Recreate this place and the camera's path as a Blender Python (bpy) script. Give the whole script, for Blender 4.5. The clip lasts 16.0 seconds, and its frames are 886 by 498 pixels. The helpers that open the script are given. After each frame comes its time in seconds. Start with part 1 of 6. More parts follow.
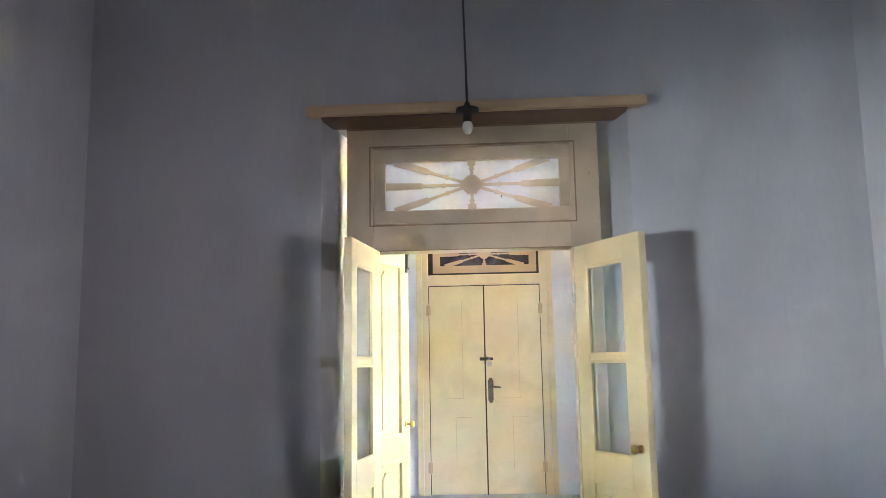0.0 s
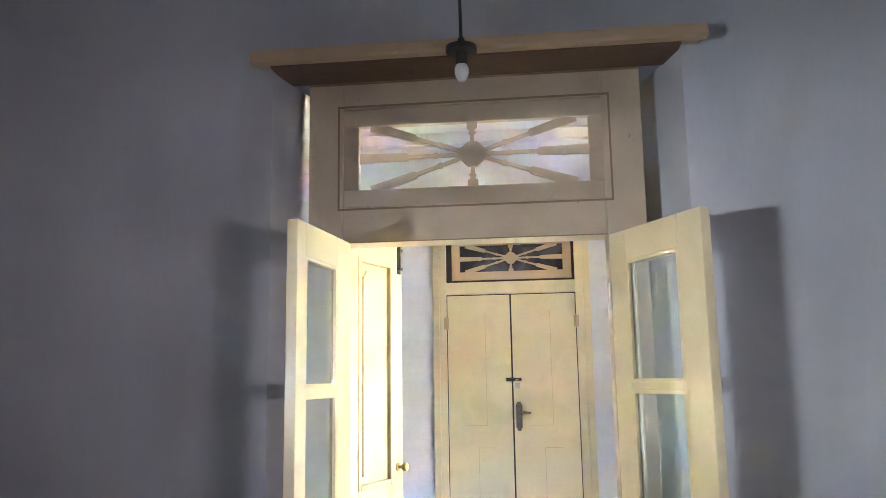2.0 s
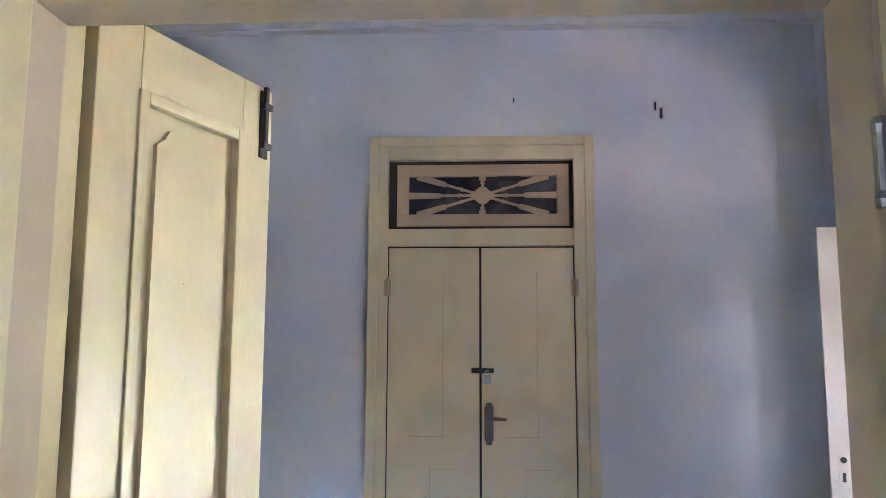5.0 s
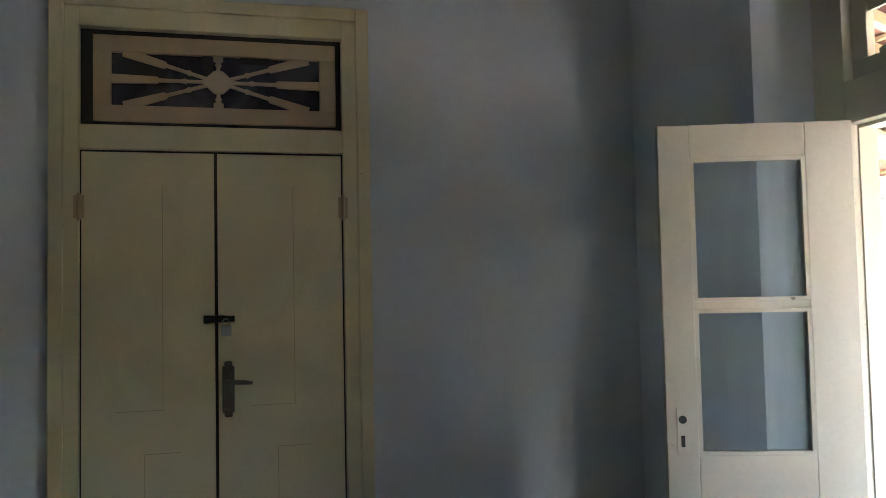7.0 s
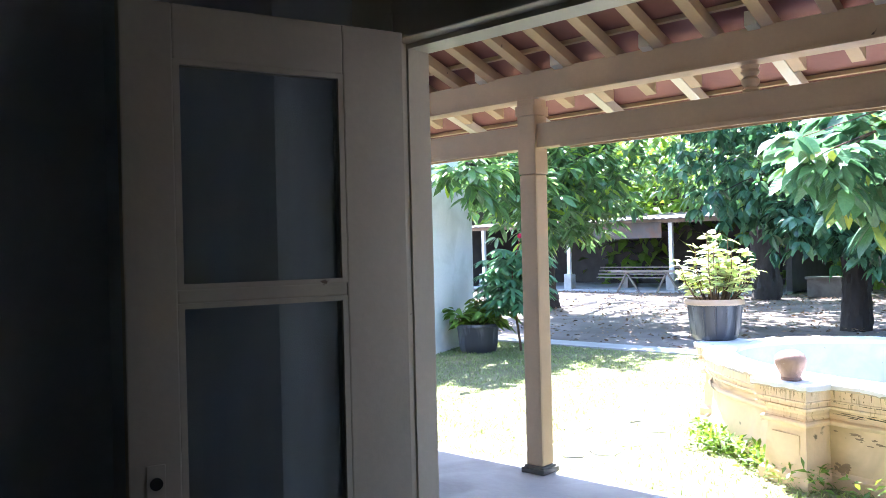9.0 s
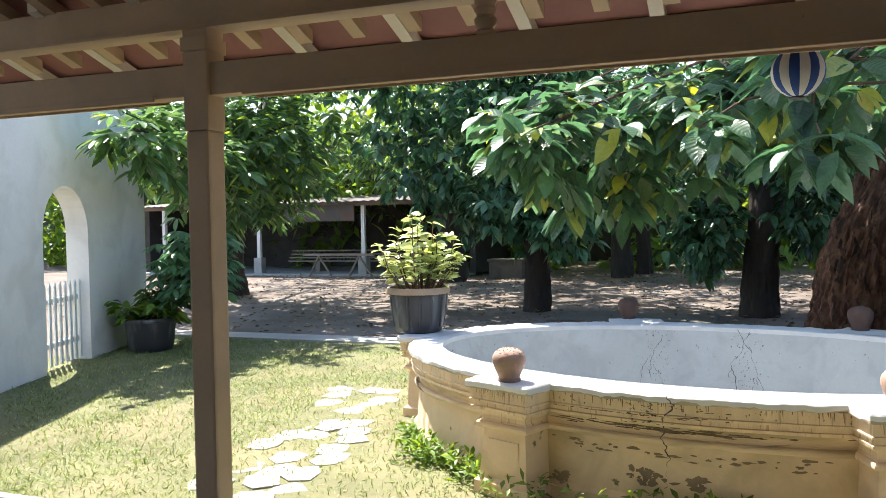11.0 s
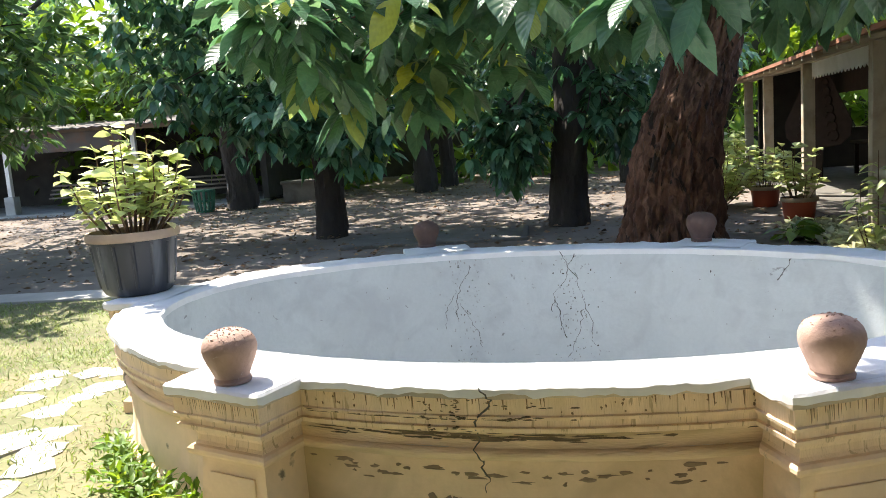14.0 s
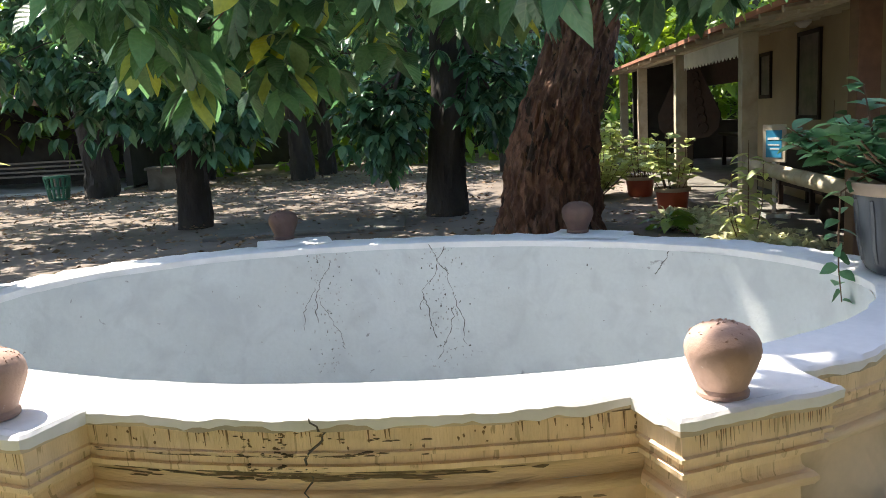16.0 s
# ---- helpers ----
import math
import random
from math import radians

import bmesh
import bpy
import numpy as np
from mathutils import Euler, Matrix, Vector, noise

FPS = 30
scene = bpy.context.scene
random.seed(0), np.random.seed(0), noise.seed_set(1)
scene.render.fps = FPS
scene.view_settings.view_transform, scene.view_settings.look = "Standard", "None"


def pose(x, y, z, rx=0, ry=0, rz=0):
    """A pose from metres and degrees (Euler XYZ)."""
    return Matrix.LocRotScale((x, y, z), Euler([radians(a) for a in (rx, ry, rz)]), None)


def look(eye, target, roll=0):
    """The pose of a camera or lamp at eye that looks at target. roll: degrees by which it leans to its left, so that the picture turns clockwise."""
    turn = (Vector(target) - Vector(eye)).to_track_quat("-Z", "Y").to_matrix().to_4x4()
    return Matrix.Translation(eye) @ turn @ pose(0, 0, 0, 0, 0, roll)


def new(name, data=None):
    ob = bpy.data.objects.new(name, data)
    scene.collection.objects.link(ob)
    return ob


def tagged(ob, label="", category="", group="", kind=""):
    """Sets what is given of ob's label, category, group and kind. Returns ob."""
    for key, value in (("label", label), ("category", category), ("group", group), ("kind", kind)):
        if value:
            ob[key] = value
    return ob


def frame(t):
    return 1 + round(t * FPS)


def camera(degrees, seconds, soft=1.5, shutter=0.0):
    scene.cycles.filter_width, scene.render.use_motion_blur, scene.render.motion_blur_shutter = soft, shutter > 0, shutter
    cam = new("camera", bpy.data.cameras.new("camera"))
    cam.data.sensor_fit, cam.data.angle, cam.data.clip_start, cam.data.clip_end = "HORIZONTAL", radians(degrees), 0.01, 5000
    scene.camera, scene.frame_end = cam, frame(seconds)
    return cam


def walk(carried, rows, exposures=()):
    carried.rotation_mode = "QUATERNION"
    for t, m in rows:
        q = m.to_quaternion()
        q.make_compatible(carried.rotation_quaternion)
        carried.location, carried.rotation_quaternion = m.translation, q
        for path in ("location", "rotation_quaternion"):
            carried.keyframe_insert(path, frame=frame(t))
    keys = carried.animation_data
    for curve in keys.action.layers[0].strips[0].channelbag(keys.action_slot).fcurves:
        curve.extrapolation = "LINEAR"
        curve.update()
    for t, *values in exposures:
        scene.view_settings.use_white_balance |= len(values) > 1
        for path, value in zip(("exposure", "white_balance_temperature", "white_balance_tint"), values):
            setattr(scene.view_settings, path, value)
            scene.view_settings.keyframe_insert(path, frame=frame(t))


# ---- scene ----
cam = camera(57.7, 16.0, soft=0.85)
PATH = [
    (0, (0.778, 0.806, 1.294), (0.664, 2.782, 1.579), -1.0),
    (0.5, (0.854, 1.004, 1.308), (0.602, 2.963, 1.624), -0.3),
    (1, (0.876, 1.258, 1.304), (0.576, 3.21, 1.62), -0.2),
    (1.5, (0.868, 1.598, 1.326), (0.667, 3.562, 1.645), -1.3),
    (2, (0.931, 1.918, 1.346), (0.708, 3.879, 1.669), -0.9),
    (2.5, (0.913, 2.231, 1.337), (0.652, 4.188, 1.662), -0.5),
    (3, (0.863, 2.604, 1.343), (0.649, 4.567, 1.662), -0.7),
    (3.2, (0.854, 2.76, 1.325), (0.646, 4.723, 1.649), -0.6),
    (5.3, (0.728, 4.341, 1.464), (0.669, 6.326, 1.705), 0.7),
    (5.5, (0.709, 4.439, 1.476), (0.747, 6.426, 1.702), 0.2),
    (6, (0.739, 4.756, 1.464), (0.889, 6.742, 1.652), -0.5),
    (6.5, (0.8, 5.044, 1.444), (0.992, 7.029, 1.586), -0.3),
    (7, (0.826, 5.333, 1.464), (1.31, 7.271, 1.561), -1.2),
    (7.5, (0.948, 5.59, 1.432), (1.616, 7.474, 1.521), -1.4),
    (8, (1.132, 5.816, 1.469), (2.082, 7.575, 1.512), -1.8),
    (8.5, (1.257, 6.077, 1.477), (2.587, 7.57, 1.5), -1.4),
    (9, (1.457, 6.271, 1.473), (2.942, 7.612, 1.474), -1.4),
    (9.5, (1.695, 6.449, 1.472), (3.273, 7.678, 1.47), -0.6),
    (10, (1.944, 6.672, 1.474), (3.708, 7.614, 1.454), -0.4),
    (10.2, (2.041, 6.739, 1.477), (3.842, 7.609, 1.446), -0.5),
    (12.5, (3.507, 7.072, 1.452), (5.458, 7.5, 1.354), -2.3),
    (13, (3.859, 7.116, 1.451), (5.833, 7.412, 1.319), -3.0),
    (13.5, (4.188, 7.075, 1.406), (6.163, 7.342, 1.233), -4.1),
    (14, (4.46, 7.063, 1.373), (6.424, 7.313, 1.093), -4.1),
    (14.5, (4.68, 7.065, 1.386), (6.655, 7.13, 1.075), -3.9),
    (15, (4.864, 7.01, 1.354), (6.838, 7.034, 1.031), -3.9),
    (15.5, (4.953, 6.962, 1.33), (6.927, 6.969, 1.011), -3.3),
    (16, (5.008, 6.946, 1.307), (6.981, 6.913, 0.983), -3.1),
]
EXPOSURES = [(0.0, 9.2, 6400, 22), (3.2, 8.85, 6200, 27), (5.5, 7.5, 5500, 29), (6.0, 7.4, 5600, 25), (6.5, 6.9, 7000, 13), (7.0, 6.2, 6100, 12), (7.5, 5.15, 5700, 12), (8.0, 4.6, 5600, 15),
             (8.5, 3.65, 5600, 18), (9.0, 3.35, 5600, 18), (9.5, 3.1, 5800, 18), (10.0, 2.45, 6250, 18), (10.2, 2.25, 6400, 14), (12.3, 1.6, 6600, 13), (14.0, 1.78, 6700, 12), (16.0, 1.8, 6850, 12)]
walk(cam, [(t, look(eye, target, roll)) for t, eye, target, roll in PATH], EXPOSURES)

# ---- light: high sun ahead of the house and to its north, clear sky ----
SUN = Vector((0.36, 0.42, 0.86)).normalized()
world = bpy.data.worlds.new("sky")
scene.world = world
world.use_nodes = True
wt = world.node_tree
sky = wt.nodes.new("ShaderNodeTexSky")
sky.sky_type = "NISHITA"
sky.sun_disc = False
sky.sun_elevation = math.asin(SUN.z)
sky.sun_rotation = math.atan2(SUN.x, SUN.y)
wt.links.new(sky.outputs[0], wt.nodes["Background"].inputs[0])
wt.nodes["Background"].inputs[1].default_value = 0.12
sun_lamp = bpy.data.lights.new("sun", "SUN")
sun_lamp.energy = 4.5
sun_lamp.angle = radians(0.53)
sun_lamp.color = (1.0, 0.95, 0.86)
new("sun", sun_lamp).matrix_world = look(SUN * 40, (0, 0, 0))

# daylight standing in the openings of the two front-room windows
for nm, spot, aim, watts, tone in (("window_daylight_west", (-1.95, 1.45, 1.33), (1.9, 4.96, 2.1), 0.30, (0.86, 1.0, 1.0)), ("window_daylight_garden", (3.1, 2.0, 1.33), (-0.7, 4.96, 2.0), 0.065, (0.98, 0.97, 1.0))):
    day = bpy.data.lights.new(nm, "AREA")
    day.shape = "RECTANGLE"
    day.size, day.size_y = 0.60, 0.14
    day.energy = watts
    day.color = tone
    new(nm, day).matrix_world = look(spot, aim)

# ---- materials ----
def shader(name, base, rough=0.6, var=0.15, scale=3.0, fine=40.0, bump=0.15, bump_deep=0.01, metal=0.0, tint=None, tint_scale=1.2, tint_amount=0.0,
           spots=None, spot_scale=9.0, spot_cut=0.68, stretch=(1, 1, 1), island=0.0, random_by="", spec=0.5):
    """A surface with a broad and a fine variation, optional stains with edges of their own, and a fine relief."""
    m = bpy.data.materials.new(name)
    m.use_nodes = True
    nt = m.node_tree
    b = nt.nodes["Principled BSDF"]
    b.inputs["Roughness"].default_value = rough
    b.inputs["Metallic"].default_value = metal
    b.inputs["Specular IOR Level"].default_value = spec
    co = nt.nodes.new("ShaderNodeTexCoord")
    mp = nt.nodes.new("ShaderNodeMapping")
    mp.inputs["Scale"].default_value = stretch
    nt.links.new(co.outputs["Object"], mp.inputs[0])

    def nz(s, detail=5.0, dist=0.0):
        n = nt.nodes.new("ShaderNodeTexNoise")
        n.inputs["Scale"].default_value = s
        n.inputs["Detail"].default_value = detail
        n.inputs["Distortion"].default_value = dist
        nt.links.new(mp.outputs[0], n.inputs["Vector"])
        return n.outputs["Fac"]

    def ramp(sock, a, c):
        r = nt.nodes.new("ShaderNodeMapRange")
        r.inputs["From Min"].default_value, r.inputs["From Max"].default_value = a, c
        nt.links.new(sock, r.inputs["Value"])
        return r.outputs[0]

    def mix(f, a, c):
        x = nt.nodes.new("ShaderNodeMix")
        x.data_type = "RGBA"
        for sock, v in ((x.inputs[0], f), (x.inputs[6], a), (x.inputs[7], c)):
            if isinstance(v, (int, float)):
                sock.default_value = v
            elif isinstance(v, tuple):
                sock.default_value = (*v, 1)
            else:
                nt.links.new(v, sock)
        return x.outputs[2]

    lo = tuple(c * (1 - var) for c in base)
    hi = tuple(min(1.0, c * (1 + var * 0.6)) for c in base)
    col = mix(ramp(nz(scale), 0.3, 0.7), lo, hi)
    col = mix(ramp(nz(fine, 6.0), 0.25, 0.75), mix(0.25, col, tuple(c * 0.75 for c in base)), col)
    if random_by:
        src = nt.nodes.new("ShaderNodeObjectInfo" if random_by == "object" else "ShaderNodeNewGeometry")
        out = src.outputs["Random"] if random_by == "object" else src.outputs["Random Per Island"]
        hs = nt.nodes.new("ShaderNodeHueSaturation")
        nt.links.new(col, hs.inputs["Color"])
        mr = nt.nodes.new("ShaderNodeMapRange")
        mr.inputs["To Min"].default_value, mr.inputs["To Max"].default_value = 1 - island, 1 + island
        nt.links.new(out, mr.inputs["Value"])
        nt.links.new(mr.outputs[0], hs.inputs["Value"])
        col = hs.outputs[0]
    if tint:
        f = nt.nodes.new("ShaderNodeMath")
        f.operation = "MULTIPLY"
        nt.links.new(ramp(nz(tint_scale, 6.0, 0.6), 0.48, 0.66), f.inputs[0])
        f.inputs[1].default_value = tint_amount
        col = mix(f.outputs[0], col, tint)
    if spots:
        col = mix(ramp(nz(spot_scale, 8.0, 0.8), spot_cut, spot_cut + 0.04), col, spots)
    nt.links.new(col, b.inputs["Base Color"])
    if bump:
        bp = nt.nodes.new("ShaderNodeBump")
        bp.inputs["Strength"].default_value = bump
        bp.inputs["Distance"].default_value = bump_deep
        nt.links.new(nz(fine * 0.7, 8.0), bp.inputs["Height"])
        nt.links.new(bp.outputs[0], b.inputs["Normal"])
    return m


def leaf_shader(name, base, light, rough=0.42, through_amount=0.35, var=0.35, veins=0):
    """Leaves that differ one by one; veins: pairs of side veins that run from the midrib."""
    m = bpy.data.materials.new(name)
    m.use_nodes = True
    nt = m.node_tree
    b = nt.nodes["Principled BSDF"]
    b.inputs["Roughness"].default_value = rough
    b.inputs["Specular IOR Level"].default_value = 0.5
    g = nt.nodes.new("ShaderNodeNewGeometry")
    cr = nt.nodes.new("ShaderNodeValToRGB")
    cr.color_ramp.elements[0].color = (*[c * (1 - var) for c in base], 1)
    cr.color_ramp.elements[1].color = (*light, 1)
    cr.color_ramp.elements[1].position = 1.0
    e = cr.color_ramp.elements.new(0.86)
    e.color = (*[c * (1 + var) for c in base], 1)
    nt.links.new(g.outputs["Random Per Island"], cr.inputs[0])
    co = nt.nodes.new("ShaderNodeTexCoord")
    n = nt.nodes.new("ShaderNodeTexNoise")
    n.inputs["Scale"].default_value = 25
    nt.links.new(co.outputs["Object"], n.inputs["Vector"])
    hs = nt.nodes.new("ShaderNodeHueSaturation")
    mr = nt.nodes.new("ShaderNodeMapRange")
    mr.inputs["To Min"].default_value, mr.inputs["To Max"].default_value = 0.7, 1.3
    nt.links.new(n.outputs["Fac"], mr.inputs["Value"])
    nt.links.new(mr.outputs[0], hs.inputs["Value"])
    nt.links.new(cr.outputs[0], hs.inputs["Color"])
    if veins:
        def calc(op, a, c=None):
            q = nt.nodes.new("ShaderNodeMath")
            q.operation = op
            for i, v in enumerate((a, c)):
                if isinstance(v, (int, float)):
                    q.inputs[i].default_value = v
                elif v is not None:
                    nt.links.new(v, q.inputs[i])
            return q.outputs[0]

        uv = nt.nodes.new("ShaderNodeSeparateXYZ")
        nt.links.new(co.outputs["UV"], uv.inputs[0])
        side = calc("MULTIPLY", calc("ABSOLUTE", calc("SUBTRACT", uv.outputs[0], 0.5)), 2.0)
        wave = calc("SINE", calc("MULTIPLY", calc("SUBTRACT", uv.outputs[1], calc("MULTIPLY", side, 0.16)), 6.283 * veins))
        rib = calc("MAXIMUM", calc("POWER", calc("MAXIMUM", wave, 0.0), 9.0), calc("GREATER_THAN", 0.05, side))
        pale = nt.nodes.new("ShaderNodeMix")
        pale.data_type = "RGBA"
        nt.links.new(calc("MULTIPLY", rib, 0.22), pale.inputs[0])
        nt.links.new(hs.outputs[0], pale.inputs[6])
        pale.inputs[7].default_value = (0.26, 0.34, 0.16, 1)
        bp = nt.nodes.new("ShaderNodeBump")
        bp.inputs["Strength"].default_value = 0.22
        bp.inputs["Distance"].default_value = 0.006
        nt.links.new(wave, bp.inputs["Height"])
        nt.links.new(bp.outputs[0], b.inputs["Normal"])
        nt.links.new(pale.outputs[2], b.inputs["Base Color"])
    else:
        nt.links.new(hs.outputs[0], b.inputs["Base Color"])
    tr = nt.nodes.new("ShaderNodeBsdfTranslucent")
    h2 = nt.nodes.new("ShaderNodeHueSaturation")
    h2.inputs["Hue"].default_value = 0.47
    h2.inputs["Saturation"].default_value = 1.15
    h2.inputs["Value"].default_value = 1.6
    nt.links.new(hs.outputs[0], h2.inputs["Color"])
    nt.links.new(h2.outputs[0], tr.inputs["Color"])
    mx = nt.nodes.new("ShaderNodeMixShader")
    mx.inputs[0].default_value = through_amount
    nt.links.new(b.outputs[0], mx.inputs[1])
    nt.links.new(tr.outputs[0], mx.inputs[2])
    nt.links.new(mx.outputs[0], nt.nodes["Material Output"].inputs[0])
    return m


def glass_shader(name, tint, rough=0.03, dust=0.2):
    """Old window glass under an uneven film of dust."""
    m = bpy.data.materials.new(name)
    m.use_nodes = True
    nt = m.node_tree
    b = nt.nodes["Principled BSDF"]
    b.inputs["Base Color"].default_value = (*tint, 1)
    b.inputs["Roughness"].default_value = rough
    b.inputs["Transmission Weight"].default_value = 1.0
    b.inputs["IOR"].default_value = 1.45
    co = nt.nodes.new("ShaderNodeTexCoord")
    mp = nt.nodes.new("ShaderNodeMapping")
    mp.inputs["Scale"].default_value = (9, 9, 0.8)
    n = nt.nodes.new("ShaderNodeTexNoise")
    n.inputs["Scale"].default_value = 2.0
    n.inputs["Detail"].default_value = 6.0
    mr = nt.nodes.new("ShaderNodeMapRange")
    mr.inputs["From Min"].default_value, mr.inputs["From Max"].default_value = 0.35, 0.7
    mr.inputs["To Min"].default_value, mr.inputs["To Max"].default_value = dust * 0.8, dust * 1.15
    film = nt.nodes.new("ShaderNodeBsdfDiffuse")
    film.inputs["Color"].default_value = (0.42, 0.48, 0.54, 1)
    mx = nt.nodes.new("ShaderNodeMixShader")
    nt.links.new(co.outputs["Object"], mp.inputs[0])
    nt.links.new(mp.outputs[0], n.inputs["Vector"])
    nt.links.new(n.outputs["Fac"], mr.inputs["Value"])
    nt.links.new(mr.outputs[0], mx.inputs[0])
    nt.links.new(b.outputs[0], mx.inputs[1])
    nt.links.new(film.outputs[0], mx.inputs[2])
    nt.links.new(mx.outputs[0], nt.nodes["Material Output"].inputs[0])
    return m


# front room's distemper: the room's dimness is put into the base, stains over it
M_ROOMWALL = shader("darkened_stained_distemper", (0.45, 0.45, 0.47), 0.85, 0.12, 1.1, 30, 0.12, tint=(0.33, 0.31, 0.29), tint_scale=0.7, tint_amount=0.55,
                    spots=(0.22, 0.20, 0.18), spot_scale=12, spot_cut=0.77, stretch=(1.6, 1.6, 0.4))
M_WALL = shader("distemper_wall", (0.73, 0.73, 0.75), 0.85, 0.08, 1.3, 30, 0.12, tint=(0.50, 0.49, 0.47), tint_scale=0.9, tint_amount=0.35,
                spots=(0.32, 0.30, 0.27), spot_scale=14, spot_cut=0.78)
M_OUTWALL = shader("white_limewash", (0.85, 0.85, 0.83), 0.9, 0.08, 1.0, 25, 0.15, tint=(0.55, 0.55, 0.50), tint_scale=1.5, tint_amount=0.4)
M_CREAM = shader("cream_gloss_paint", (0.72, 0.60, 0.36), 0.34, 0.08, 2.0, 60, 0.06, tint=(0.52, 0.43, 0.25), tint_scale=2.5, tint_amount=0.45,
                 spots=(0.20, 0.14, 0.08), spot_scale=16, spot_cut=0.76)
M_OLDCREAM = shader("dusty_old_cream_paint", (0.57, 0.45, 0.32), 0.45, 0.10, 2.0, 60, 0.08, tint=(0.40, 0.31, 0.21), tint_scale=3.0, tint_amount=0.5,
                    spots=(0.15, 0.10, 0.06), spot_scale=14, spot_cut=0.73)
M_PALE = shader("pale_ivory_paint", (0.62, 0.545, 0.43), 0.42, 0.08, 2.0, 60, 0.06, tint=(0.58, 0.48, 0.36), tint_scale=2.5, tint_amount=0.4,
                spots=(0.22, 0.15, 0.10), spot_scale=18, spot_cut=0.75)
M_BEAM = shader("old_cream_beam_paint", (0.52, 0.36, 0.215), 0.6, 0.12, 2.0, 50, 0.12, tint=(0.40, 0.30, 0.19), tint_scale=3.0, tint_amount=0.5,
                spots=(0.10, 0.06, 0.04), spot_scale=12, spot_cut=0.74)
M_SOFFIT = shader("dark_brown_board", (0.17, 0.095, 0.055), 0.6, 0.25, 3.0, 40, 0.2, stretch=(0.3, 4, 4))
M_DARKGAP = shader("dark_gap", (0.03, 0.025, 0.02), 0.9, 0.1, 5, 40, 0)
M_FLOOR = shader("grey_floor_tile", (0.28, 0.27, 0.26), 0.45, 0.15, 2.0, 30, 0.08)
M_CEMENT = shader("grey_cement", (0.42, 0.42, 0.40), 0.8, 0.18, 1.5, 25, 0.25, tint=(0.22, 0.21, 0.19), tint_scale=2.0, tint_amount=0.5)
M_CEIL = shader("white_ceiling_board", (0.76, 0.75, 0.73), 0.8, 0.06, 1.5, 20, 0.05)
M_REDBOARD = shader("red_brown_roof_board", (0.26, 0.105, 0.09), 0.75, 0.2, 3, 30, 0.15)
M_TILE = shader("clay_roof_tile", (0.33, 0.14, 0.08), 0.85, 0.25, 2, 25, 0.3)
M_METAL = shader("dark_iron", (0.06, 0.055, 0.05), 0.45, 0.3, 20, 80, 0.2, metal=0.7)
M_BRONZE = shader("rubbed_dark_bronze", (0.17, 0.145, 0.125), 0.38, 0.3, 20, 80, 0.15, metal=0.8)
M_GROOVE = shader("brown_joint_line", (0.30, 0.20, 0.12), 0.9, 0.2, 8, 40, 0)
M_STEEL = shader("dull_steel", (0.45, 0.44, 0.42), 0.35, 0.2, 20, 80, 0.1, metal=0.9)
M_BRASS = shader("aged_brass", (0.55, 0.40, 0.16), 0.35, 0.25, 20, 80, 0.1, metal=0.9)
M_RIM = shader("white_rim_limewash", (0.80, 0.80, 0.80), 0.85, 0.06, 2, 30, 0.25, tint=(0.55, 0.56, 0.56), tint_scale=3.0, tint_amount=0.35, spots=(0.30, 0.30, 0.29), spot_scale=7, spot_cut=0.73)
M_INNER = shader("blue_white_basin_plaster", (0.59, 0.62, 0.62), 0.9, 0.07, 2.2, 40, 0.35, tint=(0.46, 0.48, 0.49), tint_scale=5.0, tint_amount=0.6, spots=(0.30, 0.30, 0.30), spot_scale=11, spot_cut=0.70)
M_YELLOW = shader("ochre_lime_plaster", (0.84, 0.63, 0.42), 0.88, 0.12, 1.6, 30, 0.35, tint=(0.42, 0.30, 0.15), tint_scale=2.0, tint_amount=0.6,
                  spots=(0.20, 0.16, 0.11), spot_scale=5, spot_cut=0.67)
M_CORNICE = shader("rain_streaked_ochre", (0.88, 0.68, 0.46), 0.88, 0.14, 0.5, 12, 0.35, tint=(0.70, 0.52, 0.32), tint_scale=0.5, tint_amount=0.6,
                   spots=(0.55, 0.40, 0.24), spot_scale=2.0, spot_cut=0.60, stretch=(20, 20, 2.0))
M_GRIME = shader("grimy_ochre", (0.84, 0.64, 0.42), 0.9, 0.2, 1.6, 30, 0.4, tint=(0.42, 0.31, 0.18), tint_scale=1.3, tint_amount=0.8,
                 spots=(0.20, 0.15, 0.09), spot_scale=1.5, spot_cut=0.60, stretch=(1.1, 1.1, 7))
M_LIP = shader("bare_grey_mortar", (0.62, 0.50, 0.36), 0.95, 0.3, 4, 40, 0.6, tint=(0.36, 0.33, 0.29), tint_scale=1.6, tint_amount=0.8, spots=(0.62, 0.60, 0.56), spot_scale=14, spot_cut=0.66)
M_DRIP = shader("rain_drip_stain", (0.26, 0.17, 0.09), 0.95, 0.3, 6, 40, 0)
M_BARE = shader("bare_brown_render", (0.30, 0.215, 0.14), 0.95, 0.3, 6, 40, 0.5)
M_MOULD = shader("black_mould", (0.17, 0.125, 0.078), 0.95, 0.5, 9, 60, 0.3)
# dirty on the ground slab; on the wing's floor the darkness stands for shade
M_OLDSLAB = shader("dirt_and_shade_dark_concrete", (0.15, 0.14, 0.12), 0.9, 0.3, 2, 25, 0.4, tint=(0.08, 0.07, 0.055), tint_scale=2.0, tint_amount=0.7)
M_CRACK = shader("dark_crack", (0.12, 0.11, 0.10), 0.95, 0.2, 6, 40, 0)
# terracotta of the far urns, darkened: their shade is put into the colour
M_DARKCLAY = shader("shade_dark_terracotta", (0.16, 0.095, 0.075), 0.9, 0.25, 8, 60, 0.4, tint=(0.12, 0.085, 0.07), tint_scale=6, tint_amount=0.6)
